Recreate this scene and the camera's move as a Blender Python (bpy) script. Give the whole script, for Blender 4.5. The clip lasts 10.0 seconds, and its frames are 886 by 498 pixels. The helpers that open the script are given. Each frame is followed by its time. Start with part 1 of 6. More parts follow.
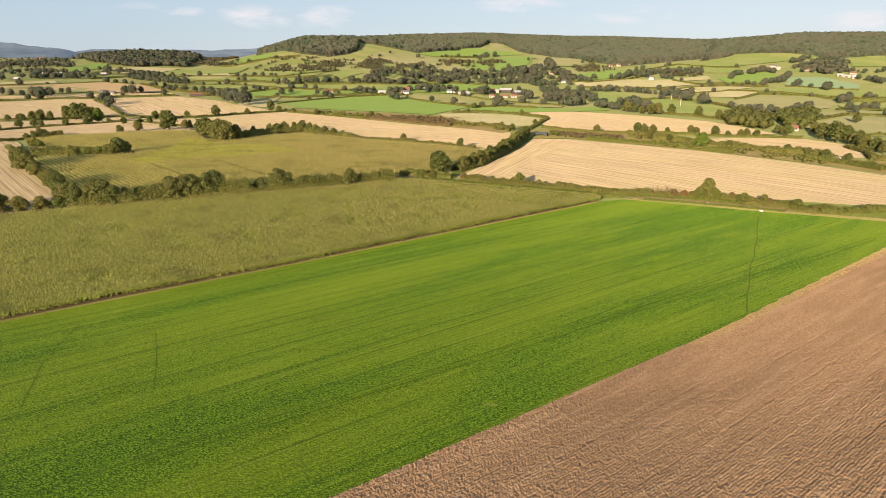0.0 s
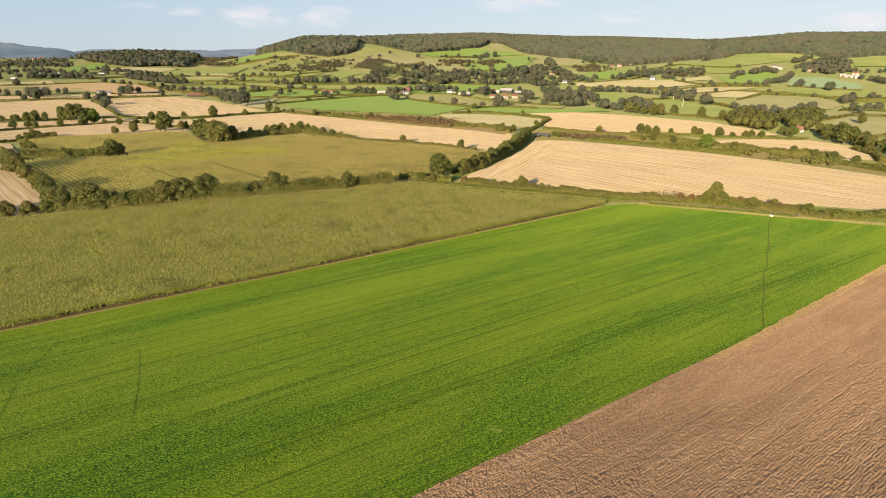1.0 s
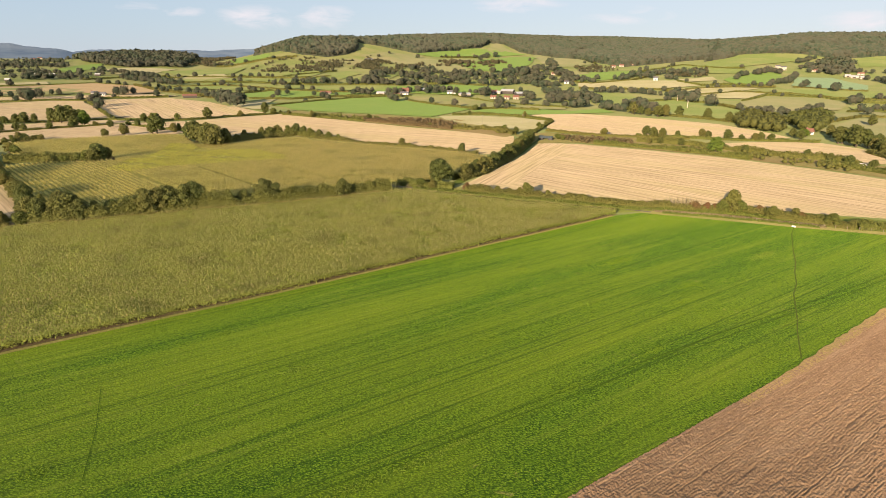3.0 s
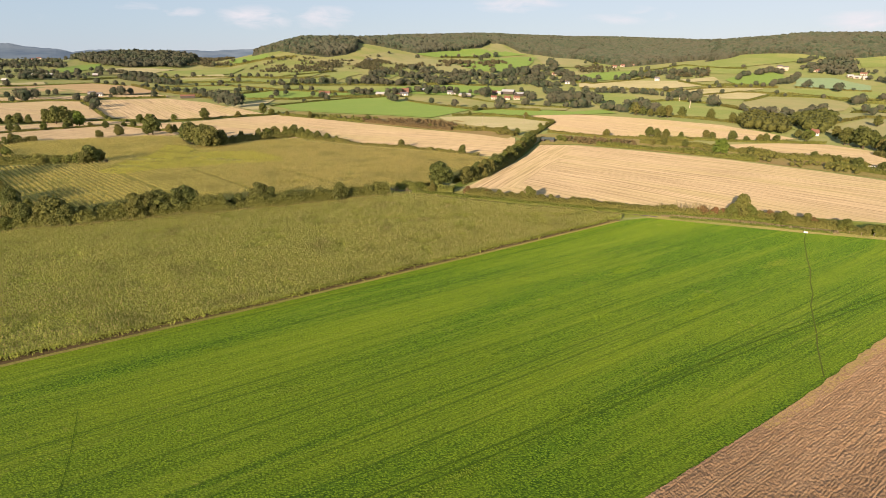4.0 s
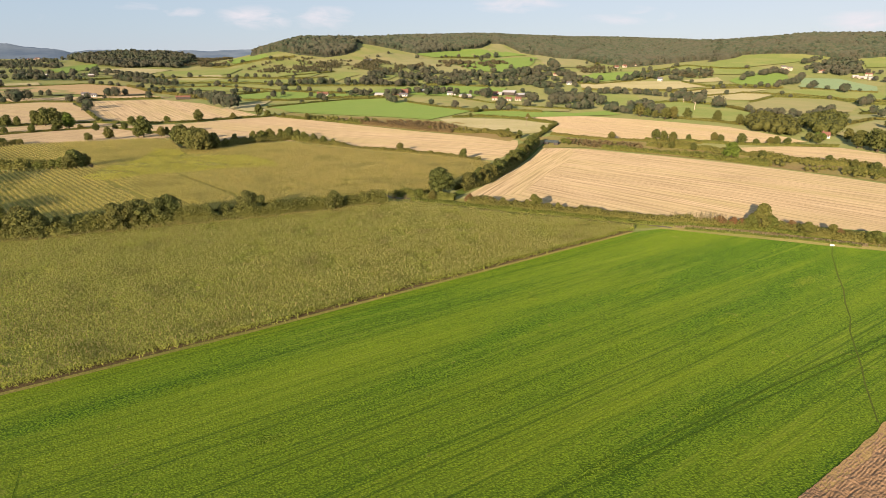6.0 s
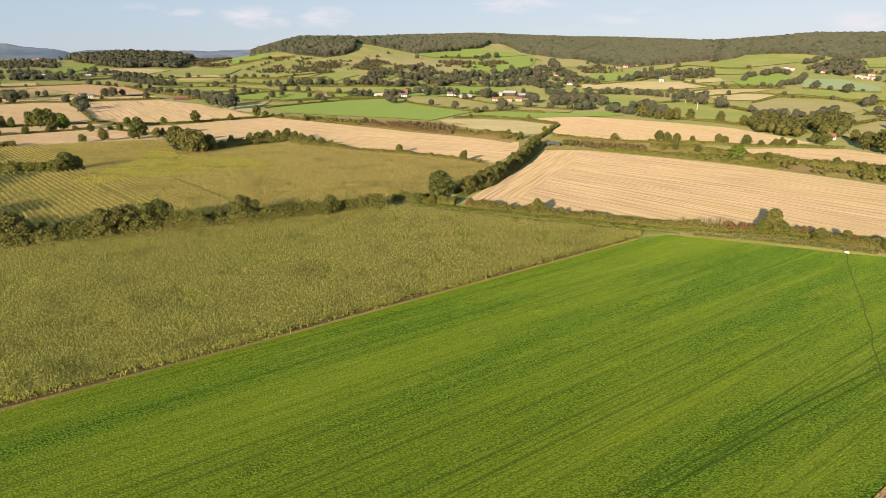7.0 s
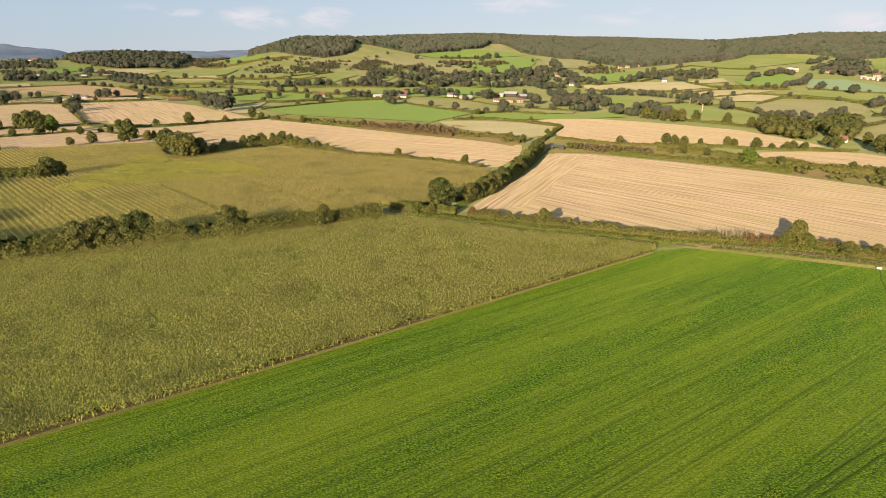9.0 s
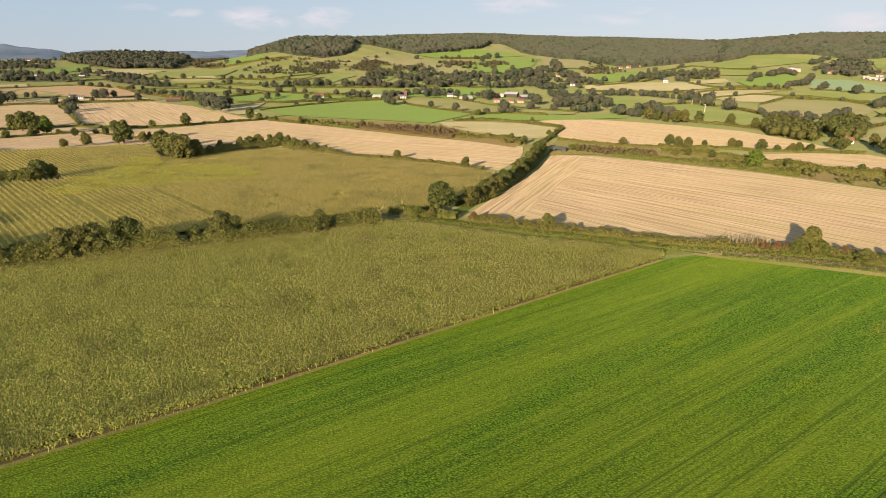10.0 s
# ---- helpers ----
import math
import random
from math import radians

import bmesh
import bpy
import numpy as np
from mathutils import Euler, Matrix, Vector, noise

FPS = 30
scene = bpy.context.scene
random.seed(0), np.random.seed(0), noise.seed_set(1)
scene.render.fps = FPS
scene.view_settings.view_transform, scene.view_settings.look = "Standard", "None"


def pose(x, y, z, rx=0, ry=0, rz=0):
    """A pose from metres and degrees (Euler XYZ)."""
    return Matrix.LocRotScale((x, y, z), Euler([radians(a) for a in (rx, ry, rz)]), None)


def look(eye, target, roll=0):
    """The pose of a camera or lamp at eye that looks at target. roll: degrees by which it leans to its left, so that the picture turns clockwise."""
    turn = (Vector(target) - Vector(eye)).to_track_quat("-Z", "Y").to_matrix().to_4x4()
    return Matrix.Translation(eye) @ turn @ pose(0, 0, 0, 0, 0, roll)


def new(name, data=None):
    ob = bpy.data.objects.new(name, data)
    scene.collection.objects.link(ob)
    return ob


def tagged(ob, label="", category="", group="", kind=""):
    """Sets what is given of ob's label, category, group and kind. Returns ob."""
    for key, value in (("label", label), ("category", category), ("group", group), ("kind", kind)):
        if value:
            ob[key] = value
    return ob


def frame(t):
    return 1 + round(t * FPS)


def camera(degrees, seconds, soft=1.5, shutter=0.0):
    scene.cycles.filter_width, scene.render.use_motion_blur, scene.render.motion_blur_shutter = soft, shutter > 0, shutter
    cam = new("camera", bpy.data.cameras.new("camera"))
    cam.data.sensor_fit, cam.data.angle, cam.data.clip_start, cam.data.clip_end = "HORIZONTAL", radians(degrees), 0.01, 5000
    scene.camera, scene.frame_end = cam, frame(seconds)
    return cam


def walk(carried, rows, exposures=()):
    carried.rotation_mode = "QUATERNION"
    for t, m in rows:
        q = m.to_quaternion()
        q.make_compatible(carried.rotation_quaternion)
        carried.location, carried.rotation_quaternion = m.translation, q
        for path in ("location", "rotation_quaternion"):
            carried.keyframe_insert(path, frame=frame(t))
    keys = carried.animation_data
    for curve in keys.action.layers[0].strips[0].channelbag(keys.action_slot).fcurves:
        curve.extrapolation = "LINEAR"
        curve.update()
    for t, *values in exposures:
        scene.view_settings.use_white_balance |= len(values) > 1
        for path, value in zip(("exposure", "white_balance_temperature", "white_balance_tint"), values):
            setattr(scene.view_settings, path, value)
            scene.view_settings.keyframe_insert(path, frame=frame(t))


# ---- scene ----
# ---- camera: a steady forward flight about 51 m above the fields ----
cam = camera(73.0, 10.0, soft=0.6)
PATH = [(0.0, 0.0, 0.0, 51.2, -0.030), (2.0, -0.259, 13.054, 51.11, -0.039), (4.0, -0.495, 25.99, 51.04, -0.049), (6.0, -0.71, 38.80, 50.98, -0.059),
        (8.0, -0.902, 51.49, 50.94, -0.068), (10.0, -1.072, 64.04, 50.92, -0.078)]
walk(cam, [(t, look((x, y, z), (x - 50 * math.sin(radians(yaw)), y + 50 * math.cos(radians(yaw)), z - 50 * math.tan(0.31807 - 0.000185 * t)), 0.603))
           for t, x, y, z, yaw in PATH],
     [(0.0, 1.05, 6500, 10), (2.5, 1.05, 6500, 11), (4.5, 1.0, 6500, 13), (8.0, 0.98, 6500, 13), (10.0, 0.9, 6500, 13)])

# ---- sky and sun ----
SUN_UP, SUN_TURN = radians(13.0), math.atan2(-0.392, -0.903)
world = bpy.data.worlds.new("sky")
scene.world = world
world.use_nodes = True
wn, wl = world.node_tree.nodes, world.node_tree.links
sky = wn.new("ShaderNodeTexSky")
sky.sky_type, sky.sun_disc, sky.sun_elevation, sky.sun_rotation = "NISHITA", False, SUN_UP, SUN_TURN
sky.air_density, sky.dust_density, sky.ozone_density = 1.0, 0.0, 4.0
# a hazy evening sky with thin drifting cloud
def sky_node(kind, **values):
    node = wn.new("ShaderNode" + kind)
    for key, v in values.items():
        node.inputs[key].default_value = v
    return node


haze = sky_node("Mix")
haze.data_type = "RGBA"
haze.inputs[0].default_value = 0.8
# the sky pales towards the east
side, spread = wn.new("ShaderNodeSeparateXYZ"), wn.new("ShaderNodeMapRange")
pale = sky_node("Mix")
pale.data_type = "RGBA"
pale.inputs[6].default_value, pale.inputs[7].default_value = (4.0, 4.8, 5.75, 1), (5.5, 5.8, 6.35, 1)
spread.inputs["From Min"].default_value, spread.inputs["From Max"].default_value = -0.5, 0.6
wl.new(side.outputs["X"], spread.inputs["Value"])
wl.new(spread.outputs[0], pale.inputs[0])
wl.new(pale.outputs[2], haze.inputs[7])
wl.new(sky.outputs[0], haze.inputs[6])
where, turned = wn.new("ShaderNodeTexCoord"), wn.new("ShaderNodeMapping")
turned.inputs["Scale"].default_value = (1, 1, 3.6)
wl.new(where.outputs["Generated"], side.inputs[0])
wl.new(where.outputs["Generated"], turned.inputs["Vector"])
puff = sky_node("TexNoise", Scale=17.0, Detail=7.0, Roughness=0.6, Distortion=0.5)
wl.new(turned.outputs[0], puff.inputs["Vector"])


def sky_math(how, a, b):
    node = wn.new("ShaderNodeMath")
    node.operation = how
    for socket, v in zip(node.inputs, (a, b)):
        if isinstance(v, (int, float)):
            socket.default_value = v
        else:
            wl.new(v, socket)
    return node.outputs[0]


# small evening cumulus over the northern horizon: bearing and height (as slopes), reach along and up, thickness
ahead = sky_math("MAXIMUM", side.outputs["Y"], 0.05)
bearing, height = sky_math("DIVIDE", side.outputs["X"], ahead), sky_math("DIVIDE", side.outputs["Z"], ahead)
veil = sky_math("MULTIPLY", puff.outputs["Fac"], 0.25)
for u, v, wide, high, thick in ((-0.298, 0.049, 0.06, 0.017, 1.0), (-0.407, 0.056, 0.04, 0.010, 0.7), (-0.19, 0.05, 0.05, 0.018, 0.9), (-0.482, 0.062, 0.05, 0.011, 0.6),
                                (-0.62, 0.049, 0.07, 0.012, 0.3), (0.107, 0.073, 0.075, 0.013, 0.95), (0.266, 0.052, 0.09, 0.010, 0.55), (0.32, 0.06, 0.06, 0.016, 0.5), (0.655, 0.053, 0.07, 0.016, 0.9)):
    du, dv = sky_math("DIVIDE", sky_math("SUBTRACT", bearing, u), wide), sky_math("DIVIDE", sky_math("SUBTRACT", height, v), high)
    away = sky_math("ADD", sky_math("MULTIPLY", du, du), sky_math("MULTIPLY", dv, dv))
    veil = sky_math("MAXIMUM", veil, sky_math("MULTIPLY", sky_math("POWER", 2.718, sky_math("MULTIPLY", away, -1.0)), thick))
thin = wn.new("ShaderNodeValToRGB")
thin.color_ramp.elements[0].position, thin.color_ramp.elements[1].position = 0.2, 0.95
wl.new(sky_math("MULTIPLY", veil, sky_math("MULTIPLY", sky_math("SUBTRACT", puff.outputs["Fac"], 0.22), 2.2)), thin.inputs["Fac"])
cloud = sky_node("Mix")
cloud.data_type = "RGBA"
cloud.inputs[7].default_value = (7.0, 6.55, 6.75, 1)
wl.new(thin.outputs["Color"], cloud.inputs[0])
wl.new(haze.outputs[2], cloud.inputs[6])
wn["Background"].inputs["Strength"].default_value = 0.065
wl.new(cloud.outputs[2], wn["Background"].inputs["Color"])
lamp = bpy.data.lights.new("sun", "SUN")
lamp.energy, lamp.angle, lamp.color = 5.0, radians(0.6), (1.0, 0.76, 0.52)
sun = new("sun", lamp)
sun.matrix_world = look((0, 0, 0), (0.392, 0.903, -0.990 * math.tan(SUN_UP)))

# ---- lie of the land ----
def ramp(a, b, v):
    t = np.clip((v - a) / (b - a), 0, 1)
    return t * t * (3 - 2 * t)


# crest lines of the hills: x, y, height, half width
CRESTS = [
    [(-470, 1390, 26, 170), (-350, 1370, 56, 170), (-285, 1350, 73, 190), (-215, 1400, 75, 210), (-120, 1620, 84, 300), (120, 1900, 95, 420),
     (480, 2500, 108, 560), (900, 3150, 117, 700), (1900, 3500, 124, 800)],
    [(2300, 1500, 104, 420), (1150, 1530, 102, 380), (860, 1490, 96, 330), (740, 1750, 84, 330), (800, 2300, 96, 420), (1000, 3000, 112, 600)],
    [(-940, 1500, 15, 150), (-760, 1420, 30, 160), (-660, 1400, 38, 150), (-590, 1390, 36, 150), (-520, 1400, 27, 160), (-430, 1400, 27, 170)],
]


def terrain(x, y):
    """The height of the ground at x, y (arrays or numbers)."""
    x, y = np.broadcast_arrays(np.asarray(x, float), np.asarray(y, float))
    low = -3.0 * ramp(250, 420, y)
    rise = 42 * ramp(680, 1350, y) * (0.45 + 0.55 * ramp(-420, -90, x)) * ramp(-1150, -700, x) * (1 - 0.6 * ramp(2200, 3500, y))
    z = low + rise
    for line in CRESTS:
        best, top, wide = np.full(x.shape, 1e18), np.zeros(x.shape), np.ones(x.shape)
        for (ax, ay, az, aw), (bx, by, bz, bw) in zip(line, line[1:]):
            dx, dy = bx - ax, by - ay
            t = np.clip(((x - ax) * dx + (y - ay) * dy) / (dx * dx + dy * dy), 0, 1)
            d = (x - ax - t * dx) ** 2 + (y - ay - t * dy) ** 2
            near = d < best
            best, top, wide = np.where(near, d, best), np.where(near, az + t * (bz - az), top), np.where(near, aw + t * (bw - aw), wide)
        crest = top * np.exp(-best / wide ** 2)
        soft = 6.0
        z = np.where(crest > 0.3, z + soft * np.logaddexp(0, (crest - z) / soft) - soft * np.logaddexp(0, -np.maximum(z, 0) / soft) * np.exp(-crest), z)
    far = ramp(500, 1100, np.hypot(x, y))
    return z + far * (1.6 * np.sin(x / 83 + 1.3 * np.sin(y / 140)) * np.sin(y / 97 + 0.7) + 2.2 * np.sin(x / 210 + y / 260))


# ---- materials ----
def material(name, rough=0.9, spec=0.2):
    m = bpy.data.materials.new(name)
    m.use_nodes = True
    b = m.node_tree.nodes["Principled BSDF"]
    b.inputs["Diffuse Roughness"].default_value = 0.75 if rough > 0.85 else 0.0
    b.inputs["Roughness"].default_value, b.inputs["Specular IOR Level"].default_value = rough, spec
    return m, m.node_tree.nodes, m.node_tree.links, b


def add(n, kind, **inputs):
    node = n.new("ShaderNode" + kind)
    for key, v in inputs.items():
        node.inputs[key.replace("_", " ")].default_value = v
    return node


def place_of(n, l, turn=0.0, stretch=(1, 1, 1)):
    """World position, turned about z and stretched."""
    c, m = n.new("ShaderNodeTexCoord"), n.new("ShaderNodeMapping")
    m.vector_type = "TEXTURE"
    m.inputs["Rotation"].default_value, m.inputs["Scale"].default_value = (0, 0, radians(-turn)), [1 / s for s in stretch]
    l.new(c.outputs["Object"], m.inputs["Vector"])
    return m.outputs["Vector"]


def noise_of(n, l, where, scale, detail=3, rough=0.6, distortion=0.0):
    t = add(n, "TexNoise", Scale=scale, Detail=detail, Roughness=rough, Distortion=distortion)
    l.new(where, t.inputs["Vector"])
    return t.outputs["Fac"]


def ramp_of(n, l, fac, stops):
    r = n.new("ShaderNodeValToRGB")
    e = r.color_ramp.elements
    while len(e) < len(stops):
        e.new(0.5)
    for slot, (p, c) in zip(e, stops):
        slot.position, slot.color = p, (*c, 1)
    l.new(fac, r.inputs["Fac"])
    return r.outputs["Color"]


def mix(n, l, fac, a, b, how="MIX"):
    m = n.new("ShaderNodeMix")
    m.data_type, m.blend_type = "RGBA", how
    for socket, v in ((m.inputs[0], fac), (m.inputs[6], a), (m.inputs[7], b)):
        if isinstance(v, (int, float)):
            socket.default_value = v
        elif isinstance(v, tuple):
            socket.default_value = (*v, 1)
        else:
            l.new(v, socket)
    return m.outputs[2]


def maths(n, l, how, a, b=0.0, c=0.0):
    m = n.new("ShaderNodeMath")
    m.operation = how
    for socket, v in zip(m.inputs, (a, b, c)):
        if isinstance(v, (int, float)):
            socket.default_value = v
        else:
            l.new(v, socket)
    return m.outputs[0]


def stripes(n, l, turn, spacing, wobble=0.0, sharp=1.0):
    """0..1 waves across the direction 'turn' (degrees from +x), with a wandering line."""
    w = add(n, "TexWave", Scale=6.2832 / (20 * spacing), Distortion=wobble, Detail=2.0, Detail_Scale=0.4)
    w.bands_direction = "Y"
    l.new(place_of(n, l, -turn), w.inputs["Vector"])
    return maths(n, l, "POWER", w.outputs["Fac"], sharp)


def bump(n, l, b, height, strength, distance):
    k = add(n, "Bump", Strength=strength, Distance=distance)
    l.new(height, k.inputs["Height"])
    l.new(k.outputs[0], b.inputs["Normal"])


def turf(name, dark, light, dry, grain=3.0, rows=None, dryness=0.6, relief=0.25, strength=0.6, tones=(0.36, 0.64)):
    """Grass, hay and pasture: two tones, drier patches, fine blades, and mown or drilled lines."""
    m, n, l, b = material(name, 0.95, 0.12)
    p = place_of(n, l)
    fine, mid, big = noise_of(n, l, p, grain, 4, 0.75), noise_of(n, l, p, 0.12, 4, 0.6, 0.4), noise_of(n, l, p, 0.018, 3, 0.55, 0.6)
    col = ramp_of(n, l, fine, [(tones[0], dark), (tones[1], light)])
    col = mix(n, l, ramp_of(n, l, mid, [(0.35, (0, 0, 0)), (0.75, (1, 1, 1))]), col, mix(n, l, 0.55, col, light))
    col = mix(n, l, ramp_of(n, l, big, [(dryness - 0.1, (0, 0, 0)), (dryness + 0.15, (1, 1, 1))]), col, mix(n, l, 0.6, col, dry))
    height = fine
    if rows:
        turn, spacing, amount = rows
        # drill lines come in bundles, and thin yellowish streaks run beside them
        lain = place_of(n, l, -turn, (0.035, 1, 1))
        line = maths(n, l, "MAXIMUM", stripes(n, l, turn, spacing, 0.5, 5.0), maths(n, l, "MULTIPLY", stripes(n, l, turn, spacing * 0.36, 0.5, 3.0), 0.75))
        line = maths(n, l, "MULTIPLY", line, ramp_of(n, l, noise_of(n, l, lain, 0.11, 3, 0.6), [(0.38, (0.12, 0.12, 0.12)), (0.62, (1, 1, 1))]))
        streak = ramp_of(n, l, noise_of(n, l, place_of(n, l, -turn, (0.09, 1, 1)), 0.22, 4, 0.7), [(0.57, (0, 0, 0)), (0.75, (0.75, 0.75, 0.75))])
        col = mix(n, l, streak, col, dry)
        col = mix(n, l, ramp_of(n, l, noise_of(n, l, p, 0.3, 5, 0.75, 0.6), [(0.6, (0, 0, 0)), (0.72, (0.7, 0.7, 0.7))]), col, dry)
        col = mix(n, l, maths(n, l, "MULTIPLY", line, amount), col, mix(n, l, 0.6, col, dark))
        height = maths(n, l, "SUBTRACT", fine, maths(n, l, "MULTIPLY", line, amount))
    l.new(col, b.inputs["Base Color"])
    bump(n, l, b, height, strength, relief)
    return m


def ley(name):
    """Thick leafy grass: clumps in relief, their lit tops and shaded gaps also in the colour, drill lines in bundles,
    tonal bands along the drilling, bleached spots.
    """
    turn = 35.3
    m, n, l, b = material(name, 0.9, 0.15)
    p = place_of(n, l)
    lain, band = place_of(n, l, -turn, (0.05, 1, 1)), place_of(n, l, -turn, (0.13, 1, 1))
    clump = add(n, "TexVoronoi", Scale=3.3, Randomness=1.0)
    clump.feature = "SMOOTH_F1"
    clump.inputs["Smoothness"].default_value = 0.35
    wander = add(n, "TexNoise", Scale=2.4, Detail=2.0)
    l.new(p, wander.inputs["Vector"])
    l.new(mix(n, l, 0.22, place_of(n, l, 15, (0.8, 1.25, 1)), wander.outputs["Color"], "ADD"), clump.inputs["Vector"])
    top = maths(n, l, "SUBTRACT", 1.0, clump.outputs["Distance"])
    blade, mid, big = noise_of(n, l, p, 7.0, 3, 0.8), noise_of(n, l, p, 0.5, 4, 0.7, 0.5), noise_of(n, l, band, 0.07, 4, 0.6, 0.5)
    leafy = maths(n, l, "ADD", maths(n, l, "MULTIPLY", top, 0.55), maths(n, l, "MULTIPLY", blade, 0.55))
    # colour follows clump height: shade painted between clumps, light on their tops
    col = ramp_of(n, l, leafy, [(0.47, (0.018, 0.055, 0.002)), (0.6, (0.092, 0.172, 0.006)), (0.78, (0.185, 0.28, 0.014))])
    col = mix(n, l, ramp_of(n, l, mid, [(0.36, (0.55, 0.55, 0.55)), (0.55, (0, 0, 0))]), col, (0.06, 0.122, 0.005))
    col = mix(n, l, ramp_of(n, l, big, [(0.38, (0, 0, 0)), (0.66, (0.8, 0.8, 0.8))]), col, mix(n, l, 0.5, col, (0.22, 0.268, 0.014)))
    col = mix(n, l, ramp_of(n, l, noise_of(n, l, lain, 0.5, 4, 0.7), [(0.52, (0, 0, 0)), (0.75, (0.45, 0.45, 0.45))]), col, (0.215, 0.265, 0.024))
    # thin dry spots
    dry = maths(n, l, "MULTIPLY", ramp_of(n, l, noise_of(n, l, p, 0.33, 5, 0.75, 0.8), [(0.62, (0, 0, 0)), (0.72, (1, 1, 1))]), ramp_of(n, l, noise_of(n, l, p, 0.035, 2), [(0.48, (0, 0, 0)), (0.6, (0.8, 0.8, 0.8))]))
    col = mix(n, l, dry, col, (0.27, 0.25, 0.062))
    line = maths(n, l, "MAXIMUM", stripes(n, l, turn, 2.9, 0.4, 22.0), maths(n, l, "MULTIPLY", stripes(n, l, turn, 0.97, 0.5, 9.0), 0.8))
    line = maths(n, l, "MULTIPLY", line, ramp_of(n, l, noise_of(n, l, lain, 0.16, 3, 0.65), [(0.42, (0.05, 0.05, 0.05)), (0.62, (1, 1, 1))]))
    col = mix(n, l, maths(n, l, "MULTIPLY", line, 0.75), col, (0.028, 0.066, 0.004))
    l.new(col, b.inputs["Base Color"])
    bump(n, l, b, maths(n, l, "SUBTRACT", leafy, maths(n, l, "MULTIPLY", line, 0.4)), 0.8, 0.15)
    return m


def stubble(name, dark, light, green, turn, pass_width=4.8):
    """Cut corn: straw rows, wider combine passes, green regrowth."""
    m, n, l, b = material(name, 0.95, 0.1)
    p = place_of(n, l)
    along = place_of(n, l, -turn, (0.02, 1, 1))
    fine, streak = noise_of(n, l, p, 1.3, 4, 0.8), noise_of(n, l, along, 1.0, 5, 0.75)
    big = noise_of(n, l, place_of(n, l, -turn, (0.12, 1, 1)), 0.06, 3, 0.6)
    col = ramp_of(n, l, streak, [(0.36, dark), (0.58, light)])
    col = mix(n, l, ramp_of(n, l, fine, [(0.3, (0.5, 0.5, 0.5)), (0.7, (1, 1, 1))]), mix(n, l, 0.5, col, dark), col)
    col = mix(n, l, ramp_of(n, l, big, [(0.45, (0, 0, 0)), (0.72, (0.75, 0.75, 0.75))]), col, green)
    line = stripes(n, l, turn, pass_width, 0.5, 9.0)
    line = maths(n, l, "MULTIPLY", line, ramp_of(n, l, noise_of(n, l, place_of(n, l, -turn, (0.1, 1, 1)), 0.3, 3, 0.7), [(0.34, (0.1, 0.1, 0.1)), (0.58, (1, 1, 1))]))
    line = maths(n, l, "MAXIMUM", line, maths(n, l, "MULTIPLY", stripes(n, l, turn, pass_width * 0.29, 0.6, 3.0), 0.35))
    col = mix(n, l, maths(n, l, "MULTIPLY", line, 0.68), col, mix(n, l, 0.4, dark, (0.1, 0.075, 0.045)))
    l.new(col, b.inputs["Base Color"])
    bump(n, l, b, maths(n, l, "ADD", fine, streak), 0.8, 0.22)
    return m


def foliage(name, dark, light, warm, warmth=0.5):
    """Leaves: tone by leaf, by branch and by tree, some light coming through."""
    m, n, l, b = material(name, 0.75, 0.25)
    g, o = n.new("ShaderNodeNewGeometry"), n.new("ShaderNodeObjectInfo")
    p = place_of(n, l)
    col = ramp_of(n, l, g.outputs["Random Per Island"], [(0.0, dark), (1.0, light)])
    col = mix(n, l, ramp_of(n, l, noise_of(n, l, p, 0.45, 3), [(0.35, (0, 0, 0)), (0.7, (1, 1, 1))]), col, mix(n, l, 0.5, col, light))
    col = mix(n, l, maths(n, l, "MULTIPLY", maths(n, l, "POWER", o.outputs["Random"], 2.0), warmth), col, warm)
    l.new(col, b.inputs["Base Color"])
    t = add(n, "BsdfTranslucent")
    l.new(col, t.inputs["Color"])
    s = add(n, "MixShader", Fac=0.22)
    l.new(b.outputs[0], s.inputs[1])
    l.new(t.outputs[0], s.inputs[2])
    l.new(s.outputs[0], n["Material Output"].inputs["Surface"])
    return m


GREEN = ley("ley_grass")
FAINT = turf("pressed_grass", (0.022, 0.055, 0.003), (0.068, 0.12, 0.007), (0.09, 0.11, 0.018), 2.1, None, 0.6, 0.3, 1.0)
BRIGHT = turf("reseeded_grass", (0.092, 0.15, 0.031), (0.132, 0.196, 0.045), (0.18, 0.2, 0.055), 1.2, (20, 7, 0.2), 0.7)
GRASS = turf("grazed_grass", (0.1, 0.137, 0.036), (0.15, 0.182, 0.053), (0.21, 0.2, 0.08), 0.9, None, 0.55)
PASTURE = turf("old_pasture", (0.105, 0.125, 0.044), (0.155, 0.17, 0.062), (0.22, 0.19, 0.094), 0.8, None, 0.5)
OLIVE = turf("dry_pasture", (0.12, 0.136, 0.056), (0.168, 0.178, 0.076), (0.22, 0.19, 0.1), 0.8, None, 0.5)
MEADOW = turf("cut_hay", (0.21, 0.2, 0.11), (0.3, 0.275, 0.16), (0.18, 0.18, 0.07), 0.9, (15, 6, 0.3), 0.5)
COVER = turf("cover_crop", (0.11, 0.17, 0.09), (0.16, 0.22, 0.12), (0.18, 0.21, 0.08), 0.6, None, 0.65)
ROUGH = turf("rough_grass", (0.1, 0.1, 0.028), (0.2, 0.175, 0.06), (0.17, 0.115, 0.06), 0.7, None, 0.52, 0.5, 0.9)
VERGE = turf("verge_grass", (0.13, 0.14, 0.035), (0.27, 0.235, 0.085), (0.11, 0.14, 0.03), 1.5, None, 0.5, 0.2, 0.9)
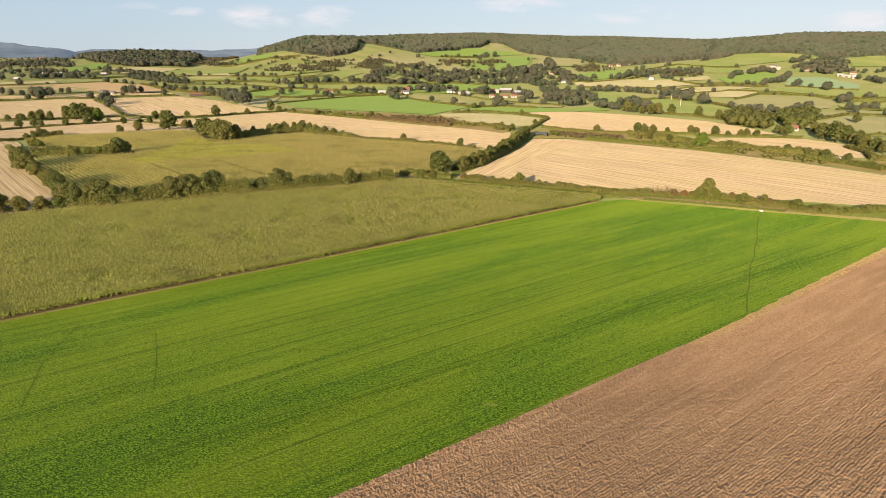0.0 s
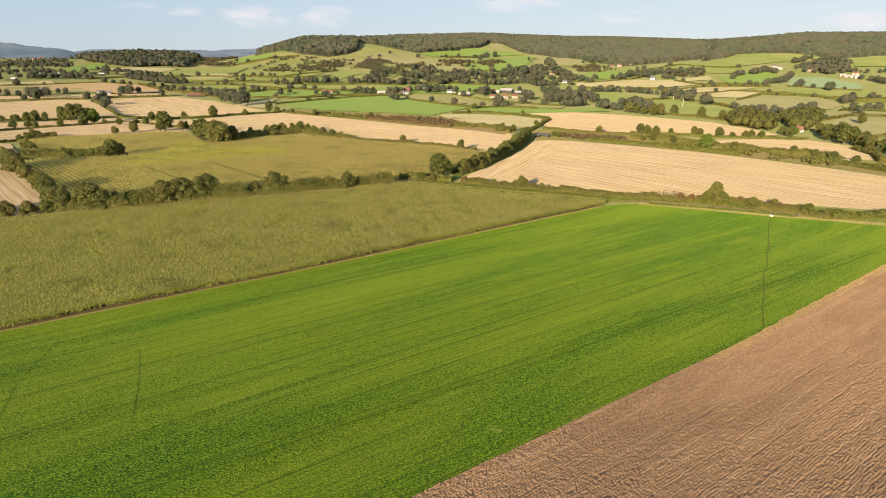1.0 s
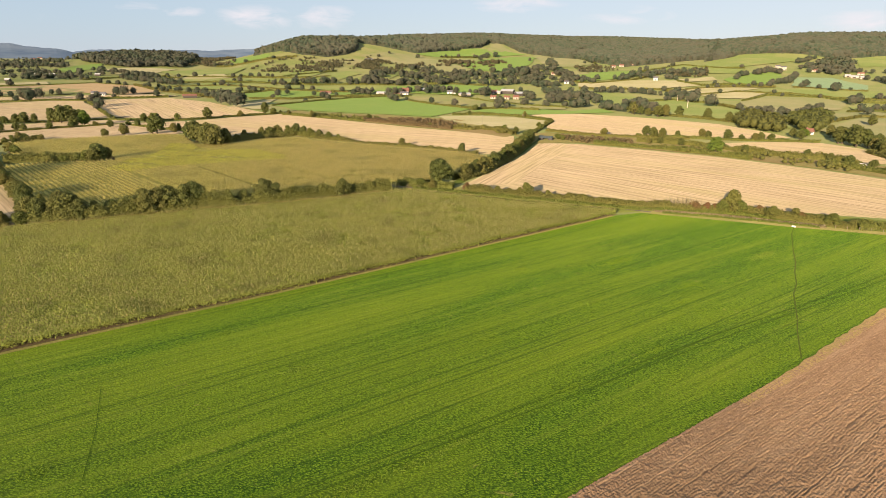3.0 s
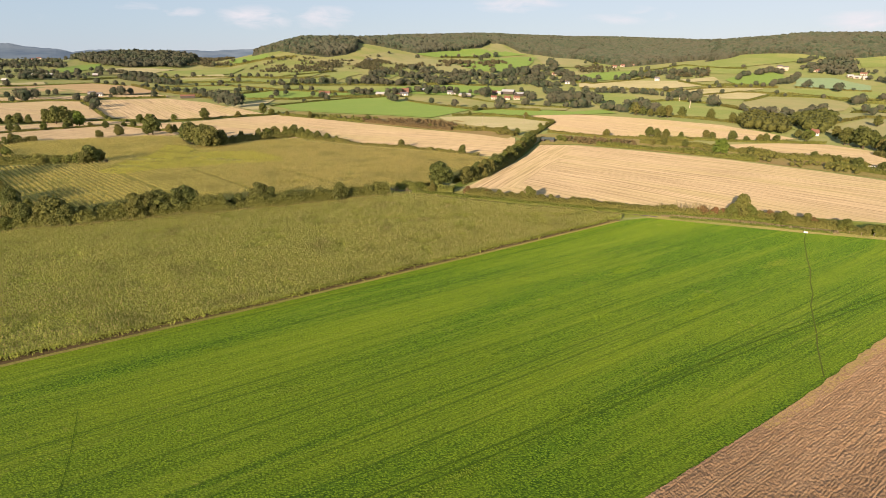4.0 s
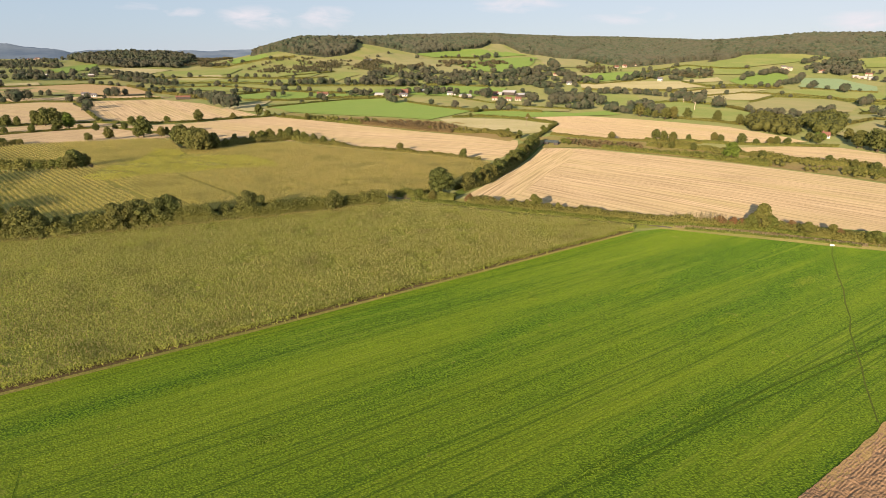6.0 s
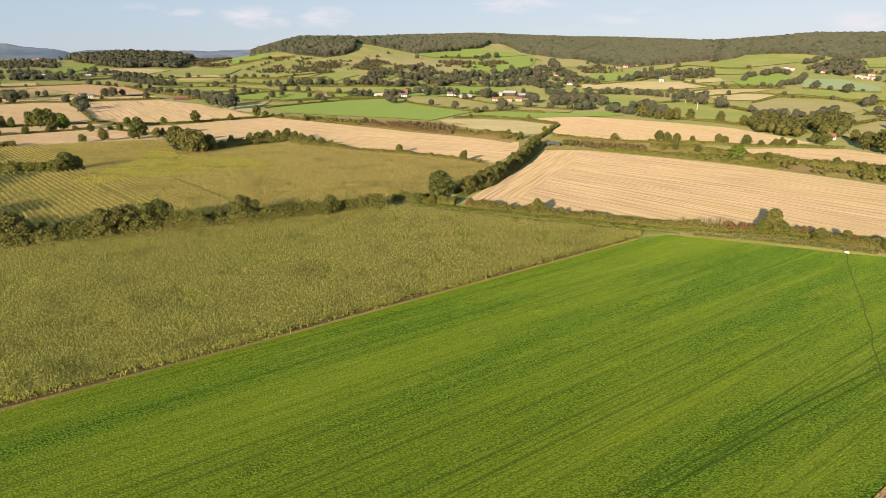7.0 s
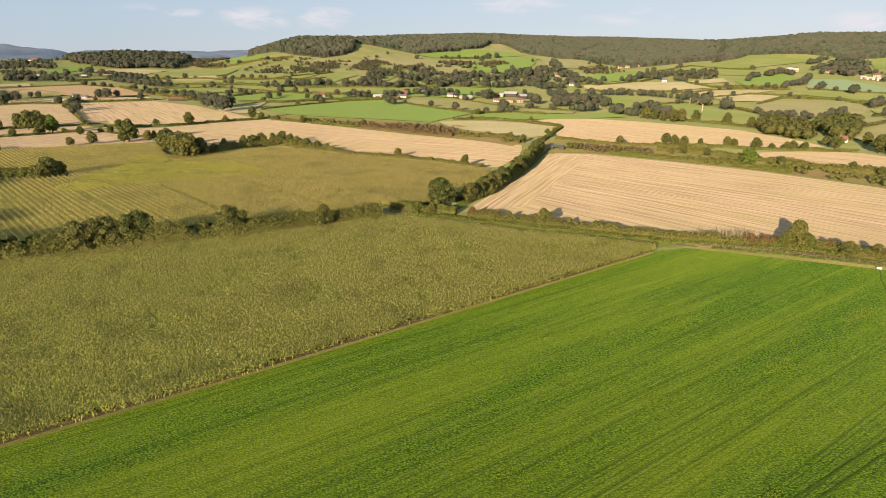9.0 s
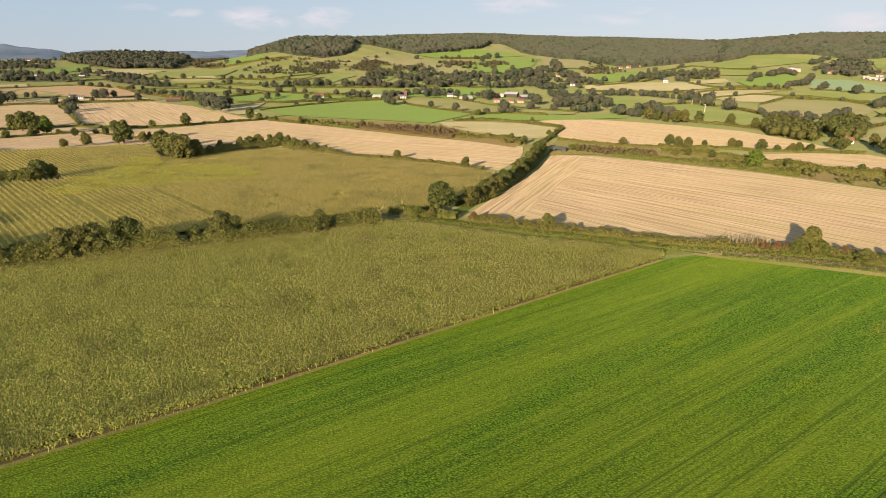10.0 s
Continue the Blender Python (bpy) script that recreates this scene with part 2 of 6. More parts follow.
LANEGRASS = turf("lane_verge_grass", (0.075, 0.105, 0.016), (0.16, 0.185, 0.034), (0.24, 0.2, 0.07), 1.6, None, 0.52, 0.4, 0.9)
PLAIN = turf("valley_grass", (0.1, 0.125, 0.04), (0.15, 0.175, 0.055), (0.2, 0.185, 0.085), 0.6, None, 0.5)
DRYSTRIP = turf("dead_grass", (0.2, 0.15, 0.06), (0.4, 0.28, 0.115), (0.2, 0.19, 0.05), 2.0, None, 0.6, 0.2, 0.9)
STRAW = ((0.2, 0.152, 0.085), (0.485, 0.385, 0.24), (0.33, 0.285, 0.135))
STUBBLE = stubble("corn_stubble", *STRAW, 133)
STUBBLE_B = stubble("cross_drilled_stubble", *STRAW, 157)
STUBBLE_D = stubble("headland_stubble", *STRAW, 68, 2.6)
STUBBLE_C = stubble("up_and_down_stubble", *STRAW, 125, 4.4)
TILLED = stubble("tilled_stubble", (0.25, 0.18, 0.1), (0.33, 0.25, 0.14), (0.22, 0.2, 0.1), 20, 9.0)
LANE = turf("lane_tarmac", (0.06, 0.056, 0.05), (0.11, 0.1, 0.085), (0.13, 0.12, 0.08), 1.5, None, 0.6, 0.05)
SOIL, sn, sl, sb = material("ploughed_soil", 0.95, 0.1)
sp = place_of(sn, sl)
scol = ramp_of(sn, sl, noise_of(sn, sl, sp, 2.6, 5, 0.72), [(0.3, (0.155, 0.097, 0.054)), (0.5, (0.245, 0.158, 0.09)), (0.72, (0.36, 0.243, 0.145))])
scol = mix(sn, sl, ramp_of(sn, sl, noise_of(sn, sl, place_of(sn, sl, -36, (0.3, 1, 1)), 0.07, 4), [(0.42, (0, 0, 0)), (0.62, (0.65, 0.65, 0.65))]), scol, (0.165, 0.108, 0.063))
scol = mix(sn, sl, ramp_of(sn, sl, noise_of(sn, sl, place_of(sn, sl, -36, (0.08, 1, 1)), 0.6, 3), [(0.5, (0, 0, 0)), (0.72, (0.5, 0.5, 0.5))]), scol, (0.33, 0.228, 0.138))
sl.new(scol, sb.inputs["Base Color"])
# crumbled clods lying across the furrows
sclod = noise_of(sn, sl, place_of(sn, sl, -82, (0.45, 1, 1)), 4.2, 4, 0.65, 1.4)
bump(sn, sl, sb, maths(sn, sl, "ADD", sclod, maths(sn, sl, "MULTIPLY", noise_of(sn, sl, sp, 9.0, 3, 0.7), 0.4)), 0.9, 0.1)


# ---- the ground, one sheet to the horizon ----
def mesh_object(name, verts, faces, mats, parent=None, label="", smooth=False, mat_index=None):
    me = bpy.data.meshes.new(name)
    me.from_pydata(verts, [], faces)
    for m in mats if isinstance(mats, (list, tuple)) else [mats]:
        me.materials.append(m)
    if mat_index is not None:
        me.polygons.foreach_set("material_index", np.asarray(mat_index, np.int32))
    if smooth:
        me.polygons.foreach_set("use_smooth", np.ones(len(me.polygons), bool))
    ob = new(name, me)
    if parent:
        ob.parent = parent
    if label:
        ob["label"] = label
    return ob


def soup(name, points, mats, index=None, parent=None, label="", corners=4):
    """One mesh of many loose faces: points is (faces, corners, 3)."""
    points = np.asarray(points, np.float32)
    k = len(points)
    me = bpy.data.meshes.new(name)
    me.vertices.add(k * corners)
    me.vertices.foreach_set("co", points.ravel())
    me.loops.add(k * corners)
    me.loops.foreach_set("vertex_index", np.arange(k * corners, dtype=np.int32))
    me.polygons.add(k)
    me.polygons.foreach_set("loop_start", np.arange(0, k * corners, corners, dtype=np.int32))
    for m in mats if isinstance(mats, (list, tuple)) else [mats]:
        me.materials.append(m)
    if index is not None:
        me.polygons.foreach_set("material_index", np.asarray(index, np.int32))
    me.update(calc_edges=True)
    ob = new(name, me)
    if parent:
        ob.parent = parent
    if label:
        ob["label"] = label
    return ob


rings = np.concatenate([[0], np.geomspace(8, 900, 70), np.linspace(930, 2400, 52), np.geomspace(2450, 6500, 26)])
turns = np.concatenate([np.linspace(-46, 46, 150), np.linspace(50, 310, 60)])
gx, gy = (np.outer(rings, f(np.radians(turns))) for f in (np.sin, np.cos))
gz = terrain(gx, gy) - 0.04 - 0.2 * ramp(230, 420, np.hypot(gx, gy)) - 0.45 * ramp(300, 900, np.hypot(gx, gy))
nr, nt = gx.shape
quads = [(i * nt + j, (i + 1) * nt + j, (i + 1) * nt + (j + 1) % nt, i * nt + (j + 1) % nt) for i in range(nr - 1) for j in range(nt)]
ground = mesh_object("ground", np.stack([gx, gy, gz], -1).reshape(-1, 3).tolist(), quads, PLAIN, smooth=True)
tagged(ground, "grassy valley floor and hillsides between the fields", "ground", kind="structure")


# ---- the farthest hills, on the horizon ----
# the haze of distance is put into the base colour as blue-grey
FARBLUE, fn, fl, fb = material("haze_painted_hills", 1.0, 0.0)
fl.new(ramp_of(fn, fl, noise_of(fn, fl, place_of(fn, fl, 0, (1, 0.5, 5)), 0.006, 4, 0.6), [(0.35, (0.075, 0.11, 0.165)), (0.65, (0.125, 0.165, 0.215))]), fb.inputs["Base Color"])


def far_hills(crest):
    """A long hill: its crest, with slopes to both sides, wooded along the top."""
    a = np.array(crest, float)
    t = np.linspace(0, len(a) - 1, 160)
    c = np.stack([np.interp(t, np.arange(len(a)), a[:, i]) for i in range(3)], -1)
    ends = np.clip(np.minimum(t, len(a) - 1 - t) * 1.2, 0, 1)
    c[:, 2] = -6 + (c[:, 2] + 6) * (0.15 + 0.85 * ends)
    bumpy = np.array([3.0 * noise.noise((x / 45, y / 45, 0)) + 2.0 * noise.noise((x / 14, y / 14, 4)) for x, y, _ in c])
    out = c[:, :2] / np.linalg.norm(c[:, :2], axis=1, keepdims=True)
    rows = []
    for k, fall in ((-420, 0.0), (-260, 0.45), (-120, 0.84), (0, 1.0), (130, 0.8), (300, 0.0)):
        xy = c[:, :2] + out * k
        rows.append(np.c_[xy, -6 + (c[:, 2] + 6) * fall + (3 * np.sin(xy[:, 0] / 140) if 0 < fall < 1 else 0) + (bumpy if fall == 1 else 0)])
    v = np.array(rows)
    nrow, ncol = v.shape[:2]
    f = [(i * ncol + j, i * ncol + j + 1, (i + 1) * ncol + j + 1, (i + 1) * ncol + j) for i in range(nrow - 1) for j in range(ncol - 1)]
    tagged(mesh_object("backdrop_hills", v.reshape(-1, 3).tolist(), f, FARBLUE, smooth=True), "wooded hills on the horizon, blue with painted haze", "hills", kind="structure")


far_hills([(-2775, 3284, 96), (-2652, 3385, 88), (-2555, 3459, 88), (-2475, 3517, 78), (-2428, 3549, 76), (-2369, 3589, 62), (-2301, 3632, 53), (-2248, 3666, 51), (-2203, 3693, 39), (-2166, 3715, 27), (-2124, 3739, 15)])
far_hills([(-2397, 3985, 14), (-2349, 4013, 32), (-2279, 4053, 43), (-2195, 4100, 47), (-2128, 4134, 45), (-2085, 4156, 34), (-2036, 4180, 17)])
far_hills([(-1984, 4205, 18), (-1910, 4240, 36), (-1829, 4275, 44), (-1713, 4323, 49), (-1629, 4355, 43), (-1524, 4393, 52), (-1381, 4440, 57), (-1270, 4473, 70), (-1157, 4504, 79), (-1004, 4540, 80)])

# ---- fields ----
from mathutils.geometry import delaunay_2d_cdt

FIELD_LABELS = {
    "stubble_field": "pale straw-coloured corn stubble with combine lines", "tilled_field": "brown lightly tilled stubble field",
    "pasture_field": "olive green grazed pasture between hedges", "hay_field": "dry yellowish mown hay meadow", "grass_field": "smooth green grass field between hedges",
    "rough_bank": "rough bank of tawny grass and scrub", "cover_crop_field": "blue-green cover crop on a slope", "grass_verge": "tawny uncut grass verge along a hedge",
    "lane": "narrow country lane between hedges, coloured dark for shade", "maize_field": "bare earth floor under a maize crop", "grass_strip": "strip of dead tawny grass along the ploughing",
    "ley_field": "bright green ley with faint drill lines"}
field_count = [0]


def inside(poly, x, y):
    hit = np.zeros(np.shape(x), bool)
    for (ax, ay), (bx, by) in zip(poly, poly[1:] + poly[:1]):
        if ay != by:
            hit ^= ((ay > y) != (by > y)) & (x < (bx - ax) * (y - ay) / (by - ay) + ax)
    return hit


def softened(poly, step):
    """The outline with points added along its sides and a little unevenness, as field edges have."""
    out = []
    for (ax, ay), (bx, by) in zip(poly, poly[1:] + poly[:1]):
        k = max(1, int(math.hypot(bx - ax, by - ay) / step))
        for i in range(k):
            t = i / k
            out.append((ax + t * (bx - ax), ay + t * (by - ay)))
    k = 0.02 if step < 9 else 0.06
    return [(x + k * step * math.sin(x * 1.7 / step + y), y + k * step * math.cos(y * 1.3 / step + x)) for x, y in out]


def field(name, mat, poly, lift=0.0, label=""):
    """A field as a sheet laid on the land."""
    cx, cy = np.mean(poly, 0)
    far = math.hypot(cx, cy)
    step = min(max(far / 28, 5), 34)
    edge = softened(poly, step)
    a = np.array(edge)
    xs, ys = np.meshgrid(np.arange(a[:, 0].min(), a[:, 0].max(), step), np.arange(a[:, 1].min(), a[:, 1].max(), step))
    keep = inside(edge, xs.ravel(), ys.ravel())
    inner = np.stack([xs.ravel()[keep] + 0.137, ys.ravel()[keep] + 0.211], -1)
    pts = [Vector(p) for p in edge] + [Vector(p) for p in inner.tolist()]
    k = len(edge)
    v, _, f, *_ = delaunay_2d_cdt(pts, [], [list(range(k))], 1, 0.01)
    v = np.array([(p.x, p.y) for p in v])
    field_count[0] += 1
    z = terrain(v[:, 0], v[:, 1]) + lift + 0.0015 * (field_count[0] % 40) + 0.35 * float(ramp(500, 1000, far))
    f = [q if (v[q[1], 0] - v[q[0], 0]) * (v[q[2], 1] - v[q[0], 1]) > (v[q[1], 1] - v[q[0], 1]) * (v[q[2], 0] - v[q[0], 0]) else q[::-1] for q in f]
    ob = mesh_object(name, np.c_[v, z].tolist(), f, mat, smooth=True)
    return tagged(ob, label or FIELD_LABELS[name], "field" if name != "lane" else "lane", kind="structure")


EARTH = turf("dry_earth", (0.07, 0.055, 0.03), (0.12, 0.095, 0.05), (0.1, 0.1, 0.04), 2.0)
LEY = [(-260, -70), (-86.7, 106.6), (-36.2, 142.6), (57, 212.3), (66.5, 216.8), (109.5, 200.8), (145, 189), (160, 184), (122.9, 158.4), (76.3, 123.3), (59.9, 110.5), (-12, 59.4), (-90, 2.3), (-150, -70)]
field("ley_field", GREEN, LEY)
PLOUGH = [(-150, -70), (-90, 1.6), (-11.6, 58.8), (60.5, 109.6), (76.8, 122), (123.6, 157), (160, 182), (260, 150), (260, -70)]
field("ploughed_field", SOIL, [(x - 1.0, y + 1.4) if x < 161 else (x, y) for x, y in PLOUGH], -0.03, "dry brown ploughed earth in long furrows")
MAIZE = [(-220, 14), (-86.7, 106.9), (-36.2, 142.9), (56, 211.8), (57.8, 214), (43, 220.3), (27.5, 225.8), (19, 228), (2, 235.4), (-7, 239.4), (-20, 243.3), (-33.4, 233.6), (-44, 225.5), (-65, 221), (-78, 213.5), (-88.7, 205), (-112.5, 194.6), (-144, 178), (-240, 122)]
field("maize_field", EARTH, MAIZE)


def strip(name, mat, line, width, lift, label):
    """A narrow worn line along the ground."""
    a = np.array(line, float)
    g = np.gradient(a, axis=0)
    g /= np.linalg.norm(g, axis=1, keepdims=True)
    side = np.stack([-g[:, 1], g[:, 0]], -1) * width / 2
    v = np.concatenate([a + side, a - side])
    k = len(a)
    ob = mesh_object(name, np.c_[v, terrain(v[:, 0], v[:, 1]) + lift].tolist(), [(i, i + k, i + k + 1, i + 1) for i in range(k - 1)], mat)
    return tagged(ob, label, "track", kind="structure")


WORN = turf("trodden_or_shaded_grass", (0.035, 0.062, 0.006), (0.07, 0.1, 0.013), (0.1, 0.09, 0.03), 1.5, None, 0.6, 0.2, 0.9)
PALE = turf("paler_grass", (0.085, 0.155, 0.007), (0.15, 0.225, 0.016), (0.21, 0.22, 0.05), 2.1, None, 0.58, 0.2, 0.9)


def pale_patch(x, y, long, wide, seed):
    """Bleached or brighter tufts in the ley, strewn along the drill lines."""
    c, s = math.cos(radians(34)), math.sin(radians(34))
    r0 = np.random.default_rng(seed)
    k = int(42 * long * wide ** 0.5)
    u, v = r0.normal(0, 0.4, k) * long, r0.normal(0, 0.45, k) * wide
    px, py = x + u * c - v * s, y + u * s + v * c
    p = np.c_[px, py, terrain(px, py) + 0.07]
    ob = soup("pale_patch", sprays(p, np.tile(np.array([[0.0, -0.3, 0.9]]), (k, 1)), 0.15, 0.9), PALE)
    tagged(ob, "paler yellow-green tufts of thin grass in the ley", "grass patch", kind="stuff")


field("stubble_field", STUBBLE, [(21.0, 276.0), (34.0, 306.0), (47, 345), (58, 382), (62, 400), (84, 399), (112, 378), (139, 356), (161, 331), (178.7, 306.9), (190.1, 288.1), (200.9, 269.1), (330.0, 330.0), (330.0, 190.0), (190.0, 215.0), (157.9, 207.8), (129.4, 217.6), (101.6, 226.6), (81.1, 230.5), (49.1, 237.3), (27.2, 246.1), (7.4, 254.6)])
field("maize_field", EARTH, [(-116.6, 215.6), (-105.8, 226.7), (-80.3, 228.9), (-57.8, 246.4), (-35.9, 259.9), (-6.4, 271.4), (4.2, 293.1), (17, 336), (-5, 357), (-30, 369), (-60, 387), (-94, 411), (-114, 400), (-129, 375), (-146, 373), (-170, 414), (-190, 418), (-219, 400), (-246, 382), (-250, 364), (-211.9, 308.9), (-186.7, 310.8), (-171.0, 323.3), (-159.6, 306.5), (-177.2, 299.2), (-194.3, 290.5), (-187.2, 277.2), (-153.5, 237.0), (-134.4, 219.4)])
field("stubble_field", STUBBLE, [(-260.0, 260.0), (-265, 360), (-251, 355), (-226.4, 323.5), (-199.3, 284.8), (-169.5, 247.7), (-135.3, 207.6), (-130.0, 193.0), (-150.0, 182.0), (-225.0, 144.0)])
field("stubble_field", STUBBLE_B, [(-205, 502), (-177, 537), (-145, 566), (-91, 527), (-39, 488), (6, 458), (48, 432), (41, 392), (27, 347), (-2, 363), (-31, 392), (-54, 399), (-89, 421), (-113, 422), (-129, 399), (-143, 397), (-171, 436)])
field("stubble_field", STUBBLE_B, [(-305, 415), (-291, 429), (-272, 452), (-255, 468), (-235, 490), (-205, 502), (-174, 443), (-181, 425), (-201, 417), (-223, 406), (-244, 392), (-265, 374), (-273, 371), (-420, 335), (-460, 380)])
field("stubble_field", STUBBLE_B, [(-337, 461), (-312, 475), (-289, 498), (-267, 504), (-239, 498), (-259, 476), (-274, 455), (-295, 435), (-311, 424), (-480, 385), (-510, 415)])
field("stubble_field", STUBBLE_B, [(-463, 639), (-442, 661), (-420, 675), (-386, 675), (-324, 589), (-278, 526), (-274, 517), (-294, 506), (-306, 488), (-328, 486), (-345, 472), (-520, 420), (-690, 560)])
field("stubble_field", STUBBLE_C, [(-385, 683), (-351, 699), (-313, 716), (-252, 675), (-197, 617), (-162, 575), (-180, 547), (-198, 525), (-225, 509), (-271, 527), (-285, 540)])
field("stubble_field", STUBBLE, [(-524, 726), (-482, 724), (-419, 742), (-338, 758), (-309, 738), (-325, 730), (-399, 705), (-442, 691), (-479, 662), (-700, 570), (-760, 630)])
field("tilled_field", TILLED, [(-607, 844), (-552, 868), (-504, 912), (-432, 883), (-348, 781), (-379, 757), (-425, 764), (-477, 794), (-516, 775), (-549, 762)])
field("pasture_field", PASTURE, [(-602, 837), (-543, 853), (-456, 809), (-446, 765), (-492, 739), (-534, 740)])
field("hay_field", MEADOW, [(-219, 614), (-203, 699), (-192, 729), (-184, 652), (-166, 610), (-183, 607), (-209, 628)])
field("grass_field", BRIGHT, [(-177, 653), (-146, 703), (-113, 744), (-68, 770), (-41, 729), (2, 669), (27, 636), (8, 595), (-13, 555), (-51, 572), (-78, 580), (-113, 593), (-143, 607)])
field("rough_bank", ROUGH, [(-148, 561), (-141, 595), (-111, 581), (-77, 569), (-45, 562), (-13, 545), (7, 542), (30, 503), (49, 445), (43, 428), (6, 462), (-39, 492), (-92, 532), (-146, 572)])
field("hay_field", MEADOW, [(-6, 561), (23, 569), (59, 562), (88, 531), (76, 483), (59, 470), (38, 487), (7, 514)])
field("stubble_field", STUBBLE, [(63, 573), (89, 587), (129, 597), (163, 578), (192, 556), (225, 522), (238, 478), (240, 438), (212, 432), (182, 439), (135, 445), (112, 437), (91, 455), (76, 472), (91, 536)])
field("rough_bank", ROUGH, [(49, 438), (74, 457), (92, 442), (127, 432), (158, 408), (180, 372), (200, 345), (218.7, 324.0), (228.6, 308.4), (204.0, 273.5), (192.3, 291.5), (180.9, 310.9), (163, 335), (141, 361), (113, 384), (85, 405), (56, 399)])
field("stubble_field", STUBBLE, [(180, 409), (213, 418), (246, 414), (256, 387), (252, 360), (230.7, 324.8), (213.7, 325.8), (200, 345), (187, 365), (178, 392)])
field("grass_field", BRIGHT, [(25, 622), (57, 653), (97, 644), (124, 627), (164, 651), (166, 613), (94, 588), (34, 581)])
field("pasture_field", PASTURE, [(-44, 779), (10, 790), (50, 732), (93, 702), (135, 684), (120, 640), (50, 653), (9, 677), (-31, 723)])
field("pasture_field", PASTURE, [(51, 758), (117, 731), (139, 677), (93, 702)])
field("grass_field", GRASS, [(182, 855), (246, 830), (227, 729), (195, 654), (171, 680), (173, 775)])
field("grass_field", GRASS, [(229, 736), (278, 771), (312, 717), (305, 631), (294, 543), (271, 497), (261, 549), (234, 570), (205, 594), (195, 654)])
field("hay_field", OLIVE, [(364, 780), (421, 830), (481, 805), (492, 773), (435, 691), (373, 639), (324, 622), (326, 677)])
field("hay_field", MEADOW, [(337, 829), (398, 865), (427, 845), (384, 801), (340, 801)])
field("hay_field", MEADOW, [(317, 883), (373, 902), (450, 892), (395, 860), (333, 840), (303, 866)])
field("hay_field", OLIVE, [(319, 581), (401, 646), (456, 674), (467, 648), (445, 616), (396, 600), (326, 546), (294, 516)])
field("hay_field", OLIVE, [(287, 487), (391, 593), (425, 588), (315, 431), (291, 436), (279, 451)])
field("grass_field", GRASS, [(514, 763), (537, 747), (485, 673), (447, 679), (470, 737)])
field("grass_field", GRASS, [(436, 855), (500, 894), (574, 883), (599, 839), (572, 799), (504, 794), (465, 830)])
field("cover_crop_field", COVER, [(504, 925), (567, 1020), (617, 1011), (618, 967), (621, 929), (574, 864), (537, 889), (506, 906)])
field("grass_field", BRIGHT, [(431, 984), (508, 1073), (569, 1079), (520, 974), (459, 928), (427, 932)])
field("grass_field", GRASS, [(472, 1154), (540, 1283), (621, 1377), (709, 1291), (760, 1261), (661, 1219), (572, 1169), (516, 1137)])
field("grass_field", GRASS, [(336, 1082), (441, 1184), (482, 1130), (527, 1115), (482, 1058), (398, 1064), (373, 1077)])
field("grass_field", GRASS, [(776, 1213), (870, 1243), (792, 1125), (736, 1129)])
field("hay_field", MEADOW, [(200, 944), (285, 969), (353, 963), (371, 918), (294, 888), (222, 890), (193, 907)])
field("hay_field", MEADOW, [(357, 976), (427, 1017), (419, 975), (366, 952)])
field("grass_field", BRIGHT, [(177, 980), (242, 1056), (326, 1081), (353, 1044), (261, 982), (203, 955)])
field("hay_field", OLIVE, [(192, 1044), (245, 1115), (274, 1071), (207, 1023)])
field("grass_field", BRIGHT, [(24, 1168), (72, 1270), (149, 1470), (224, 1530), (157, 1172), (101, 1076), (62, 1090), (34, 1134)])
field("grass_field", BRIGHT, [(-64, 1376), (-9, 1478), (73, 1544), (144, 1567), (199, 1548), (109, 1458), (16, 1406), (-21, 1375)])
field("hay_field", OLIVE, [(101, 1550), (140, 1698), (150, 1632), (166, 1567), (125, 1501)])
field("hay_field", OLIVE, [(209, 1521), (235, 1613), (305, 1597), (289, 1219), (231, 1145), (179, 1143)])
field("hay_field", OLIVE, [(-167, 1263), (-116, 1329), (-58, 1376), (-20, 1301), (24, 1150), (3, 1053), (-46, 1090), (-92, 1173), (-141, 1232)])
field("hay_field", OLIVE, [(-265, 1191), (-185, 1229), (-139, 1216), (-151, 1143), (-241, 1176)])
field("hay_field", OLIVE, [(-27, 1126), (14, 1187), (52, 1089), (69, 1032), (13, 1040)])
field("grass_field", BRIGHT, [(-76, 867), (11, 902), (84, 895), (69, 808), (3, 796), (-49, 808), (-124, 816)])
field("grass_field", GRASS, [(-333, 1059), (-264, 1096), (-194, 1036), (-200, 970), (-258, 959), (-324, 1001)])
field("grass_field", GRASS, [(-194, 942), (-157, 1042), (-133, 1001), (-156, 919), (-189, 917)])
field("grass_field", GRASS, [(-141, 931), (-100, 1033), (-63, 1037), (-84, 954), (-121, 909)])
field("grass_field", GRASS, [(-407, 979), (-306, 970), (-190, 923), (-120, 897), (-182, 884), (-287, 910), (-392, 942)])
field("grass_field", GRASS, [(-402, 887), (-322, 916), (-178, 860), (-77, 879), (-74, 839), (-168, 812), (-267, 818), (-358, 840)])
field("grass_field", BRIGHT, [(-251, 768), (-215, 821), (-122, 805), (-69, 788), (-131, 767), (-185, 730), (-227, 736)])
field("grass_field", GRASS, [(-501, 1113), (-437, 1160), (-355, 1132), (-348, 1047), (-428, 1033)])
field("grass_field", BRIGHT, [(-439, 1274), (-402, 1286), (-343, 1246), (-320, 1196), (-375, 1200)])
field("hay_field", MEADOW, [(-619, 1145), (-577, 1189), (-489, 1158), (-497, 1082), (-546, 1062)])
field("hay_field", MEADOW, [(-440, 1038), (-366, 1044), (-328, 985), (-374, 964), (-427, 984)])
